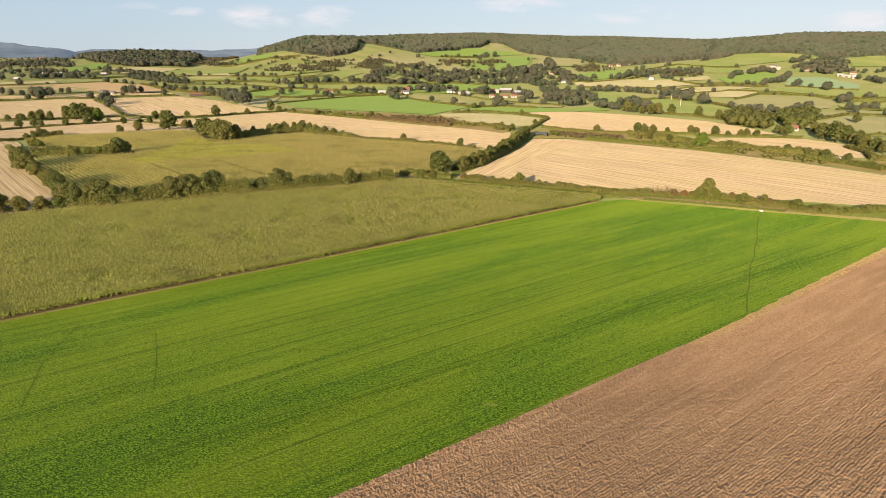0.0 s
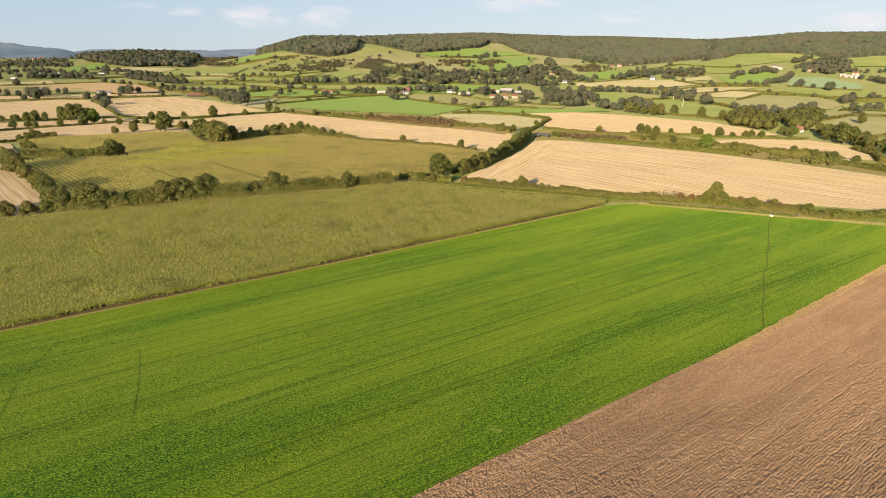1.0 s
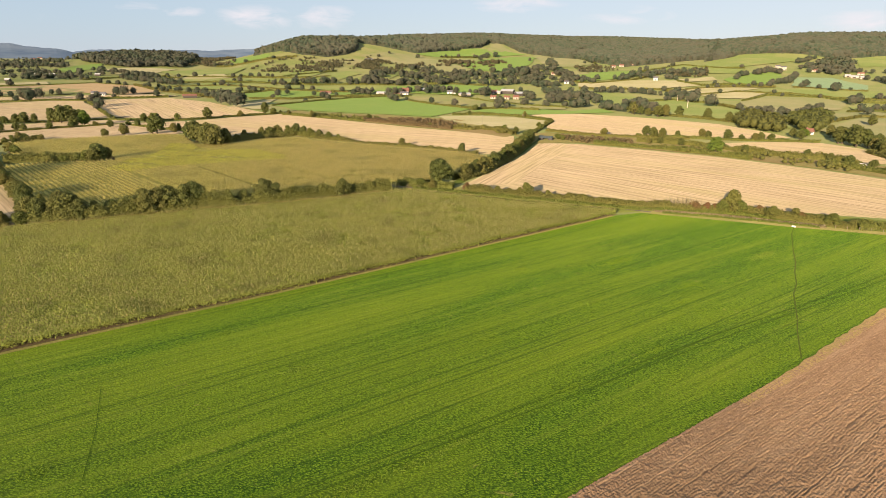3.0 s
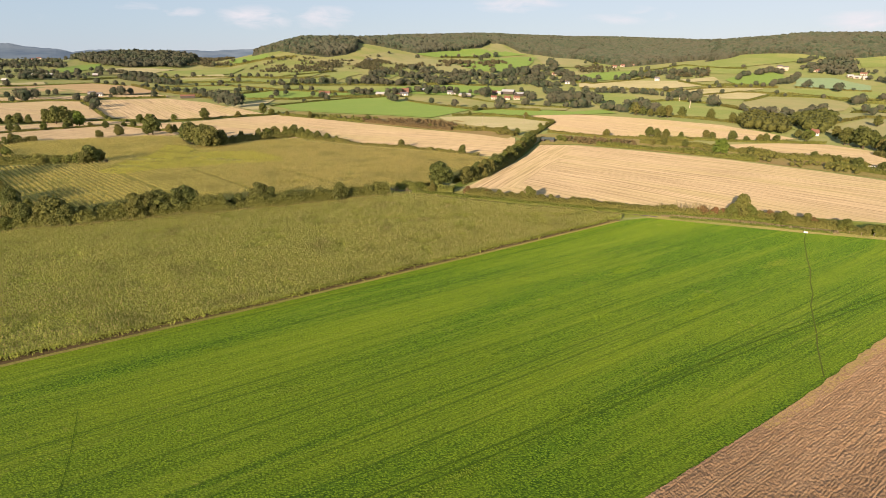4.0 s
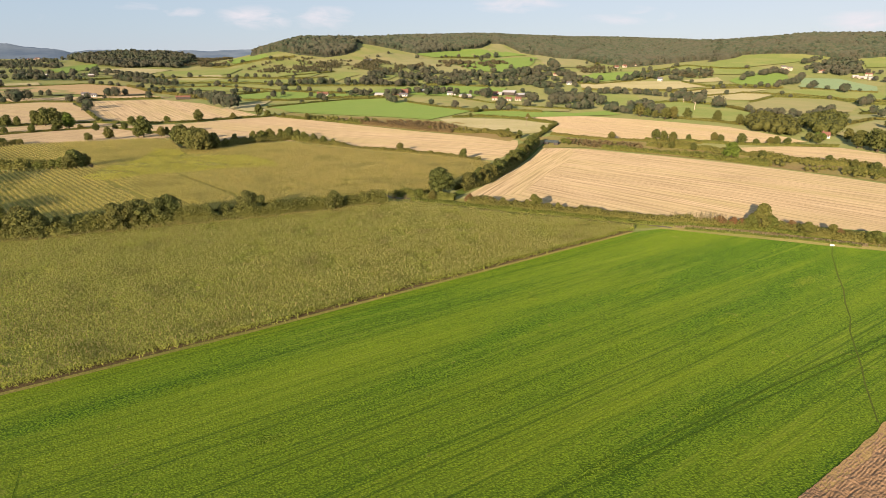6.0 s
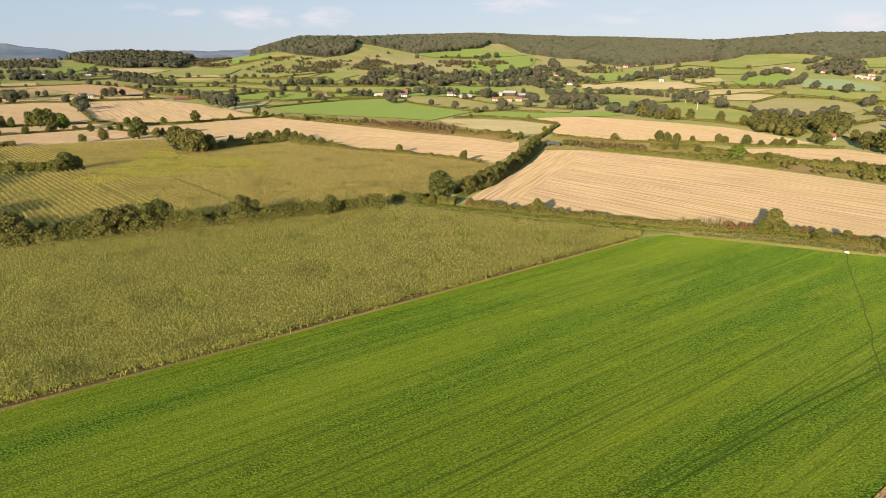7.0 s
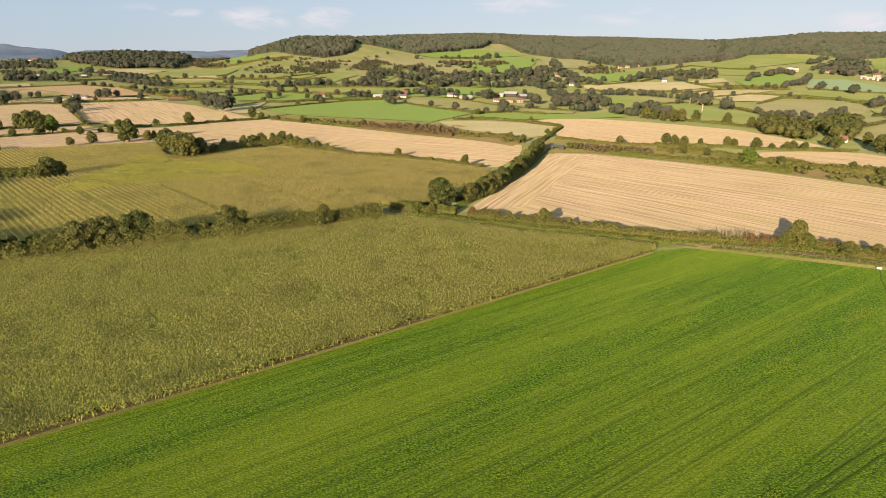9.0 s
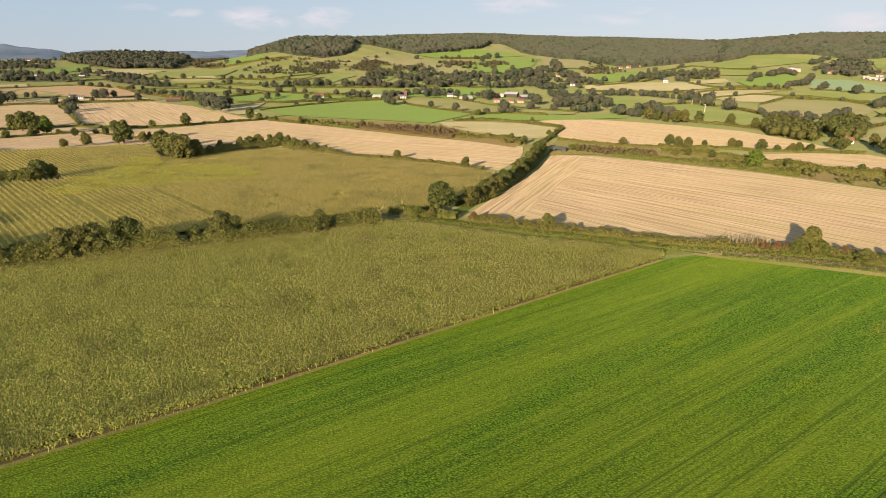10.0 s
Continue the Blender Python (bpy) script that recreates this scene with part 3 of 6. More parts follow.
field("grass_field", BRIGHT, [(-698, 1114), (-724, 1258), (-689, 1279), (-634, 1174), (-635, 1083)])
field("pasture_field", PASTURE, [(-2448, 3454), (-2362, 3818), (-783, 1387), (-1896, 3062), (-1917, 2701)])
field("hay_field", MEADOW, [(-641, 894), (-599, 905), (-579, 926), (-554, 884), (-621, 865)])
field("stubble_field", STUBBLE_D, [(9.5, 262.0), (17.0, 281.0), (26.0, 302.0), (37.0, 327.0), (49, 362), (60, 398), (78, 396), (71, 370), (60, 340), (48.0, 306.0), (37.0, 281.0), (28.0, 262.0), (9.0, 255.0)], 0.03)
field("grass_verge", LANEGRASS, [(7.3, 253.4), (27.1, 245.0), (48.9, 236.2), (80.7, 229.5), (100.8, 224.6), (128.4, 215.8), (156.1, 205.3), (190.0, 216.0), (190.0, 171.0), (146.4, 191.4), (110.3, 202.6), (68.7, 218.5), (59.3, 216.3), (59.2, 221.8), (47.7, 230.0), (26.5, 239.4), (8.4, 247.5), (-6.1, 256.4)])


# ---- foliage ----
LEAF = {"oak": foliage("oak_leaves", (0.05, 0.068, 0.015), (0.108, 0.125, 0.03), (0.16, 0.14, 0.038), 0.7),
        "light": foliage("ash_leaves", (0.06, 0.1, 0.012), (0.12, 0.17, 0.025), (0.13, 0.15, 0.03), 0.4),
        "bush": foliage("hawthorn_leaves", (0.05, 0.072, 0.013), (0.145, 0.165, 0.033), (0.17, 0.14, 0.04), 0.6),
        "autumn": foliage("turning_leaves", (0.085, 0.062, 0.024), (0.185, 0.12, 0.05), (0.2, 0.08, 0.04), 0.6),
        "bracken": foliage("bracken_fronds", (0.085, 0.066, 0.028), (0.17, 0.13, 0.058), (0.16, 0.1, 0.05), 0.4),
        "grassy": foliage("bank_grass", (0.07, 0.1, 0.014), (0.15, 0.185, 0.03), (0.17, 0.16, 0.04), 0.3),
        "pale": foliage("willowherb_seed", (0.14, 0.12, 0.055), (0.27, 0.23, 0.12), (0.2, 0.15, 0.07), 0.5),
        "mixed": foliage("hedge_leaves", (0.078, 0.098, 0.018), (0.165, 0.175, 0.038), (0.18, 0.135, 0.045), 0.4)}
BARK, bn, bl, bb = material("bark", 0.95, 0.1)
bl.new(ramp_of(bn, bl, noise_of(bn, bl, place_of(bn, bl, 0, (1, 1, 0.2)), 3.0, 4), [(0.3, (0.06, 0.045, 0.03)), (0.7, (0.15, 0.12, 0.085))]), bb.inputs["Base Color"])
rng = np.random.default_rng(7)


def sprays(centre, out, size, lean=0.75):
    """Leafy sprays as small uneven quads at the given places, facing roughly outwards."""
    k = len(centre)
    n = out * lean + rng.normal(0, 0.6, (k, 3))
    n /= np.linalg.norm(n, axis=1, keepdims=True) + 1e-9
    side = np.cross(n, rng.normal(0, 1, (k, 3)))
    side /= np.linalg.norm(side, axis=1, keepdims=True) + 1e-9
    up = np.cross(n, side)
    s = (np.broadcast_to(size, (k,)) * rng.uniform(0.6, 1.3, k))[:, None]
    q = np.stack([-side - up * 0.6, side * 0.8 - up, side + up * 0.7, -side * 0.7 + up], 1) * s[:, :, None] * 0.5
    return centre[:, None, :] + q * rng.uniform(0.75, 1.25, (k, 4, 1)) + (n * s * 0.18)[:, None, :] * np.array([1, -1, 1, -1])[None, :, None]


def ball(k):
    v = rng.normal(0, 1, (k, 3))
    return v / np.linalg.norm(v, axis=1, keepdims=True)


ICO = bmesh.new()
bmesh.ops.create_icosphere(ICO, subdivisions=1, radius=1)
ICO_F = np.array([[v.co[:] for v in f.verts] for f in ICO.faces])
ICO.free()


HEART = np.array([[[x * (1.0 if z >= 0 else 0.8), y * (1.0 if z >= 0 else 0.8), z] for x, y, z in f] for f in ICO_F.tolist()])


def crown_faces(lobes, count, size):
    """Sprays over the lobes of a crown, and darker twig-filled hearts within them; all as quads."""
    c, r = lobes[:, :3], lobes[:, 3]
    pick = rng.choice(len(lobes), count, p=r ** 2 / (r ** 2).sum())
    d = ball(count)
    d[:, 2] = np.where(d[:, 2] < -0.45, -d[:, 2], d[:, 2])
    p = c[pick] + d * (r[pick] * rng.uniform(0.78, 1.08, count))[:, None] * np.array([1, 1, 0.85])
    leaves = sprays(p, d, size)
    hearts = np.concatenate([c[i] + ICO_F * r[i] * 0.7 * np.array([1, 1, 0.82]) for i in range(len(lobes))])
    hearts = np.concatenate([hearts, hearts[:, 2:3]], 1)
    return leaves, hearts


def tree_lobes(kind, r0):
    """Lobes of a crown for a tree 10 m high."""
    if kind == "bush":
        wide, base, top, k = 4.6, 1.5, 9.0, 11
    elif kind == "pale":
        wide, base, top, k = 1.6, 0.8, 9.6, 8
    else:
        wide, base, top, k = 4.5, 1.9, 9.2, 17
    out = []
    for i in range(k):
        t = (i + 0.5) / k
        z = base + (top - base) * t * 0.93
        reach = wide * math.sqrt(max(0.08, 1 - (2 * t - 0.75) ** 2)) * r0.uniform(0.45, 0.8)
        a = i * 2.4 + r0.uniform(-0.5, 0.5)
        out.append((reach * math.cos(a), reach * math.sin(a), z, r0.uniform(1.5, 2.4) * (0.75 if kind == "pale" else 1)))
    out.append((0, 0, (base + top) / 2, wide * 0.52))
    return np.array(out)


def trunk_mesh(kind, r0, lobes):
    """A tapered trunk with limbs that reach into the crown."""
    verts, faces = [], []

    def limb(a, b, ra, rb, bend):
        a, b = Vector(a), Vector(b)
        rows = []
        for i in range(4):
            t = i / 3
            c = a.lerp(b, t) + Vector((bend * math.sin(3.1 * t), bend * math.sin(2.6 * t), 0))
            r = ra + (rb - ra) * t
            rows.append(len(verts))
            for s in range(6):
                verts.append((c.x + r * math.cos(s * 1.0472), c.y + r * math.sin(s * 1.0472), c.z))
        for p, q in zip(rows, rows[1:]):
            faces.extend((p + s, p + (s + 1) % 6, q + (s + 1) % 6, q + s) for s in range(6))

    limb((0, 0, -0.4), (0.1, 0, 5.0), 0.45, 0.24, 0.12)
    for i in range(0, len(lobes) - 1, 3):
        limb((0.1, 0, r0.uniform(1.6, 4.0)), lobes[i][:3], 0.2, 0.06, 0.2)
    return verts, faces


TREES = {}


def tree_meshes(kind, detail, shape):
    key = (kind, detail, shape)
    if key not in TREES:
        r0 = random.Random(shape * 31 + len(kind))
        lobes = tree_lobes(kind, r0)
        count, size = ((2500, 0.48), (850, 0.78), (120, 2.0))[detail]
        leaves, hearts = crown_faces(lobes, count, size)
        if kind == "pale":
            k = 34
            a, r = rng.uniform(0, 6.28, k), 3.4 * np.sqrt(rng.uniform(0, 1, k))
            px, py, hh, w = r * np.cos(a), r * np.sin(a), rng.uniform(4.5, 10, k), rng.uniform(0.1, 0.26, k)
            b = rng.uniform(0, 3.14, k)
            lean = rng.normal(0, 0.6, (2, k))
            corner = lambda f, dx, z: np.stack([px + f * w * np.cos(b) + dx * lean[0], py + f * w * np.sin(b) + dx * lean[1], z], -1)
            leaves = np.stack([corner(-0.4, 0, hh * 0.0), corner(0.4, 0, hh * 0.0), corner(1, 1, hh * 0.72), corner(-0.5, 1.2, hh)], 1)
            hearts = leaves[:1]
        crown = soup("crown", np.concatenate([leaves, hearts]), LEAF[kind])
        tv, tf = trunk_mesh(kind, r0, lobes)
        trunk = mesh_object("trunk", tv, tf, BARK, smooth=True)
        TREES[key] = (crown.data, trunk.data)
        for o in (crown, trunk):
            bpy.data.objects.remove(o)
    return TREES[key]


TREE_LABELS = {"oak": "broad dark green hedgerow tree in full leaf", "light": "lighter yellow-green tree among darker ones", "bush": "rounded olive green hawthorn bush in a hedge",
               "autumn": "low shrub with reddish autumn leaves", "pale": "tall pale seeding weed stems along the hedge"}
tree_count, FAR_TREES = [0], []


def tree(kind, x, y, h, group="hedgerow trees"):
    tree_count[0] += 1
    k = tree_count[0]
    far = math.hypot(x, y)
    if far > 640:
        FAR_TREES.append((x, y, h))
        return
    detail = 0 if far < 330 else 1 if far < 620 else 2
    crown, trunk = tree_meshes(kind, detail, k % (5 if detail < 2 else 4))
    r0 = random.Random(k)
    ob = new("bush" if kind in ("bush", "autumn") else "weed_clump" if kind == "pale" else "tree")
    wide = r0.uniform(0.82, 1.1) * (1.0 if h > 5 else 1.15)
    ob.matrix_world = Matrix.LocRotScale((x, y, float(terrain(x, y)) - 0.1), Euler((0, 0, r0.uniform(0, 6.28))), (h / 9.4 * wide, h / 9.4 * wide * r0.uniform(0.9, 1.1), h / 9.4))
    for nm, me in (("trunk", trunk), ("crown", crown)):
        p = new(nm, me)
        p.parent = ob
    tagged(ob, TREE_LABELS[kind] if far < 620 or kind != "oak" else "far dark green tree among the fields", "tree" if kind in ("oak", "light") else "bush", group)


def trees(kind, rows):
    for x, y, h in rows:
        tree(kind, x, y, h, {"bush": "hedge bushes", "autumn": "hedge bushes", "pale": "weeds along the hedge"}.get(kind, "hedgerow trees"))


def along(line, step):
    """Places every 'step' metres along a line of points."""
    out, left = [], 0.0
    for (ax, ay), (bx, by) in zip(line, line[1:]):
        d = math.hypot(bx - ax, by - ay)
        s = left
        while s < d:
            out.append((ax + (bx - ax) * s / d, ay + (by - ay) * s / d))
            s += step
        left = s - d
    return out


def tree_row(h, line):
    r0 = random.Random(int(line[0][0] * 7 + line[0][1]))
    for x, y in along(line, h * 0.95):
        if r0.random() < 0.86:
            tree("oak", round(x + r0.uniform(-3, 3), 1), round(y + r0.uniform(-4, 4), 1), h * r0.uniform(0.65, 1.15), "tree rows")


def hedge(h, w, tint, line):
    """A hedge of leafy sprays over a thick uneven bank, with gaps and taller shoots."""
    far = math.hypot(*np.mean(line, 0))
    size = min(max(far / 650, 0.34), 2.6)
    step = size * 0.8
    spots = np.array(along(line, step))
    if len(spots) < 2:
        return
    # height along the hedge wanders slowly, and now and then a shoot stands up
    tops = h * np.array([0.85 + 0.55 * noise.noise((x * 0.11, y * 0.11, 3)) + 0.3 * noise.noise((x * 0.45, y * 0.45, 9)) for x, y in spots])
    tops = np.clip(tops, 0.35 * h, None)
    per = max(3, int((2 * h + w) / size * 1.25))
    k = len(spots) * per
    base = np.repeat(spots, per, 0)
    top = np.repeat(tops, per)
    a = rng.uniform(-0.15, math.pi + 0.15, k)
    run = np.repeat(np.gradient(spots, axis=0), per, 0)
    run /= np.linalg.norm(run, axis=1, keepdims=True) + 1e-9
    cross = np.stack([-run[:, 1], run[:, 0]], -1)
    rad = rng.uniform(0.82, 1.12, k)
    off = np.cos(a) * w / 2 * rad
    xy = base + cross * off[:, None] + run * rng.uniform(-0.6, 0.6, (k, 1)) * step
    z = terrain(xy[:, 0], xy[:, 1]) + np.clip(np.sin(a), 0.0, 1) ** 0.6 * top * rad + 0.05
    out = np.stack([cross[:, 0] * np.cos(a), cross[:, 1] * np.cos(a), np.sin(a) + 0.1], -1)
    faces = sprays(np.c_[xy, z], out, size)
    # the solid heart of the hedge
    ribs = [(np.cos(t) * w * 0.4, max(np.sin(t), 0) ** 0.6 * 0.82) for t in np.linspace(0, math.pi, 6)]
    gr = np.gradient(spots, axis=0)
    gr /= np.linalg.norm(gr, axis=1, keepdims=True) + 1e-9
    body = []
    for o, up in ribs:
        px = spots + np.stack([-gr[:, 1], gr[:, 0]], -1) * o
        body.append(np.c_[px, terrain(px[:, 0], px[:, 1]) + up * tops - 0.1])
    body = np.array(body)
    heart = np.stack([body[:-1, :-1], body[:-1, 1:], body[1:, 1:], body[1:, :-1]], 2).reshape(-1, 4, 3)
    ob = soup("hedge", np.concatenate([faces, heart]), LEAF[tint])
    if far > 430 and h < 3.2:
        r0 = random.Random(int(spots[0][0] * 13 + spots[0][1] * 7))
        for x, y in along(line, 14):
            if r0.random() < 0.42:
                tree("oak" if r0.random() < 0.6 else "bush", round(x + r0.uniform(-4, 4), 1), round(y + r0.uniform(-3, 3), 1), r0.uniform(3.2, 5.5) if far < 620 else r0.uniform(4, 9), "hedgerow trees")
    tagged(ob, "ragged hedge with reddish autumn patches beside a field" if tint == "bracken" else "uneven dark green field hedge of thorn and hazel" if far < 600 else "thin dark hedge line between far fields",
           "hedge", "field hedges")


def canopy(name, p, tall, wide, per, grain, label, mat=None):
    """Many crowns as one mesh: p holds their places."""
    k = len(p)
    z = terrain(p[:, 0], p[:, 1])
    size = np.repeat(wide, per) * grain
    d = ball(k * per)
    d[:, 2] = np.where(d[:, 2] < -0.75, -d[:, 2], d[:, 2])
    # the lower half of a crown falls straight, as leaves do to the browsing height
    under = d[:, 2] < 0
    d[under, :2] *= (0.95 / (np.linalg.norm(d[under, :2], axis=1, keepdims=True) + 1e-6)) ** 0.8
    mid = np.c_[p, z + tall * 0.53]
    axis = np.stack([wide, wide, tall * 0.48], -1)
    c = np.repeat(mid, per, 0) + d * np.repeat(axis, per, 0) * rng.uniform(0.75, 1.05, (k * per, 1))
    leaves = sprays(c, d, size, 2.0)
    hearts = (mid[:, None, None, :] + HEART[None] * (axis * 0.9)[:, None, None, :]).reshape(-1, 3, 3)
    hearts = np.concatenate([hearts, hearts[:, 2:3]], 1)
    return tagged(soup(name, np.concatenate([leaves, hearts]), mat or WOODLEAF), label, "woodland", kind="stuff")


def wood(spacing, h, name, poly, mat=None):
    """Woodland as one canopy of many crowns with gaps."""
    a = np.array(poly, float)
    far = math.hypot(*a.mean(0))
    xs, ys = np.meshgrid(np.arange(a[:, 0].min(), a[:, 0].max(), spacing), np.arange(a[:, 1].min(), a[:, 1].max(), spacing))
    p = np.stack([xs.ravel(), ys.ravel()], -1)
    p = p + rng.uniform(-0.45, 0.45, p.shape) * spacing
    p = p[inside(poly, p[:, 0], p[:, 1])]
    if name == "valley_wood":
        p = p[[noise.noise((x / 30, y / 30, 2)) + 0.6 * noise.noise((x / 12, y / 12, 7)) > 0.12 for x, y in p]]
    if name in ("hill_scrub", "plain_wood", "bank_scrub"):
        p = p[[noise.noise((x / 38, y / 38, 5)) + 0.7 * noise.noise((x / 13, y / 13, 2)) > (0.1 if name == "plain_wood" else 0.06 if name == "hill_scrub" else -0.12) for x, y in p]]
    k = len(p)
    tall = h * rng.uniform(0.65, 1.2, k) * (1 + (0.35 * np.array([noise.noise((x / 60, y / 60, 8)) for x, y in p]) if name == "left_wood" else 0))
    wide = np.minimum(tall * 0.5, spacing * 0.62) * rng.uniform(0.85, 1.3, k)
    canopy(name, p, tall, wide, 7 if far > 2500 else 13 if far > 1100 else 90 if spacing > 5 else 34, 0.72 if far > 1100 else 0.32 if spacing > 5 else 0.42,
           {"hill_scrub": "scattered thorn scrub on a rough hillside", "thicket": "dense dark thicket of trees in a dip", "plain_wood": "scattered far trees on the plain", "bank_scrub": "low olive scrub and brambles on a bank", "bracken": "low brown bracken and dock on a bank"}.get(name, "broadleaf woodland canopy on the hills"), LEAF["mixed"] if name == "bank_scrub" else LEAF["bracken"] if name == "bracken" else SCRUBLEAF if name == "hill_scrub" else LEAF["oak"] if far < 750 else None)


def closed_canopy(name, poly, crown, h, cell, label):
    """A far wood seen as one leafy roof: domed crowns of differing height, falling to the ground at its edge."""
    a = np.array(poly, float)
    xs, ys = np.arange(a[:, 0].min() - 2 * cell, a[:, 0].max() + 2 * cell, cell), np.arange(a[:, 1].min() - 2 * cell, a[:, 1].max() + 2 * cell, cell)
    X, Y = np.meshgrid(xs, ys)
    X, Y = X + rng.uniform(-0.3, 0.3, X.shape) * cell, Y + rng.uniform(-0.3, 0.3, X.shape) * cell
    ci, cj = np.floor(X / crown).astype(int), np.floor(Y / crown).astype(int)
    i0, j0 = ci.min() - 1, cj.min() - 1
    grid = (ci.max() - i0 + 2, cj.max() - j0 + 2)
    jx, jy, hh, ww = (rng.uniform(lo, hi, grid) for lo, hi in ((0.1, 0.9), (0.1, 0.9), (0.6, 1.15), (0.55, 0.95)))
    top = np.full(X.shape, 0.2)
    for di in (-1, 0, 1):
        for dj in (-1, 0, 1):
            i, j = ci + di - i0, cj + dj - j0
            d = np.hypot(X - (ci + di + jx[i, j]) * crown, Y - (cj + dj + jy[i, j]) * crown) / (crown * ww[i, j])
            top = np.maximum(top, hh[i, j] * np.sqrt(np.clip(1 - 0.85 * d * d, 0.0, 1)))
    within = inside(poly, X, Y)
    edge = np.array([noise.noise((x / 25, y / 25, 3)) for x, y in zip(X.ravel(), Y.ravel())]).reshape(X.shape)
    rise = np.where(within, h * (top + 0.12 * edge) + rng.uniform(-0.5, 0.5, X.shape) * 0.12 * cell, -1.5)
    Z = terrain(X, Y) + rise
    near = within.copy()
    near[1:] |= within[:-1]
    near[:-1] |= within[1:]
    near[:, 1:] |= near[:, :-1].copy()
    near[:, :-1] |= near[:, 1:].copy()
    idx = np.full(X.shape, -1)
    idx[near] = np.arange(near.sum())
    p, q, r, t = idx[:-1, :-1], idx[:-1, 1:], idx[1:, 1:], idx[1:, :-1]
    full = (p >= 0) & (q >= 0) & (r >= 0) & (t >= 0)
    ob = mesh_object(name, np.stack([X[near], Y[near], Z[near]], -1).tolist(), np.stack([p[full], q[full], r[full], t[full]], -1).tolist(), WOODLEAF, smooth=False)
    tagged(ob, label, "woodland", kind="stuff")
    # single crowns stand out along the edge and here and there above the roof
    rim = np.array(along(poly + poly[:1], crown * 0.6))
    rim = np.concatenate([rim + rng.uniform(-0.5, 0.5, rim.shape) * crown, rng.uniform(a.min(0), a.max(0), (int(len(rim) * 2.5), 2))])
    rim = rim[inside(poly, rim[:, 0], rim[:, 1])]
    tall = h * rng.uniform(0.7, 1.22, len(rim))
    canopy(name + "_crowns", rim, tall, np.minimum(tall * 0.5, crown * 0.6) * rng.uniform(0.8, 1.2, len(rim)), 26, 0.5, "single crowns standing out of a hill wood")


# crowns in a wood differ in patches about the size of a tree
WOODLEAF, kn, kl, kb = material("woodland_leaves", 0.9, 0.12)
kg = kn.new("ShaderNodeNewGeometry")
kp = place_of(kn, kl)
kc = ramp_of(kn, kl, noise_of(kn, kl, kp, 0.11, 2, 0.7), [(0.3, (0.032, 0.047, 0.03)), (0.48, (0.052, 0.07, 0.041)), (0.6, (0.085, 0.082, 0.054)), (0.75, (0.062, 0.086, 0.043))])
kc = mix(kn, kl, ramp_of(kn, kl, noise_of(kn, kl, kp, 0.012, 3, 0.6), [(0.42, (0, 0, 0)), (0.62, (0.55, 0.55, 0.55))]), kc, (0.08, 0.073, 0.053))
kc = mix(kn, kl, maths(kn, kl, "MULTIPLY", kg.outputs["Random Per Island"], 0.15), kc, (0.075, 0.088, 0.05))
bump(kn, kl, kb, noise_of(kn, kl, kp, 0.6, 4, 0.75), 0.7, 1.2)
kl.new(kc, kb.inputs["Base Color"])


SCRUBLEAF = foliage("hill_scrub_leaves", (0.05, 0.055, 0.026), (0.115, 0.105, 0.05), (0.13, 0.09, 0.05), 0.3)


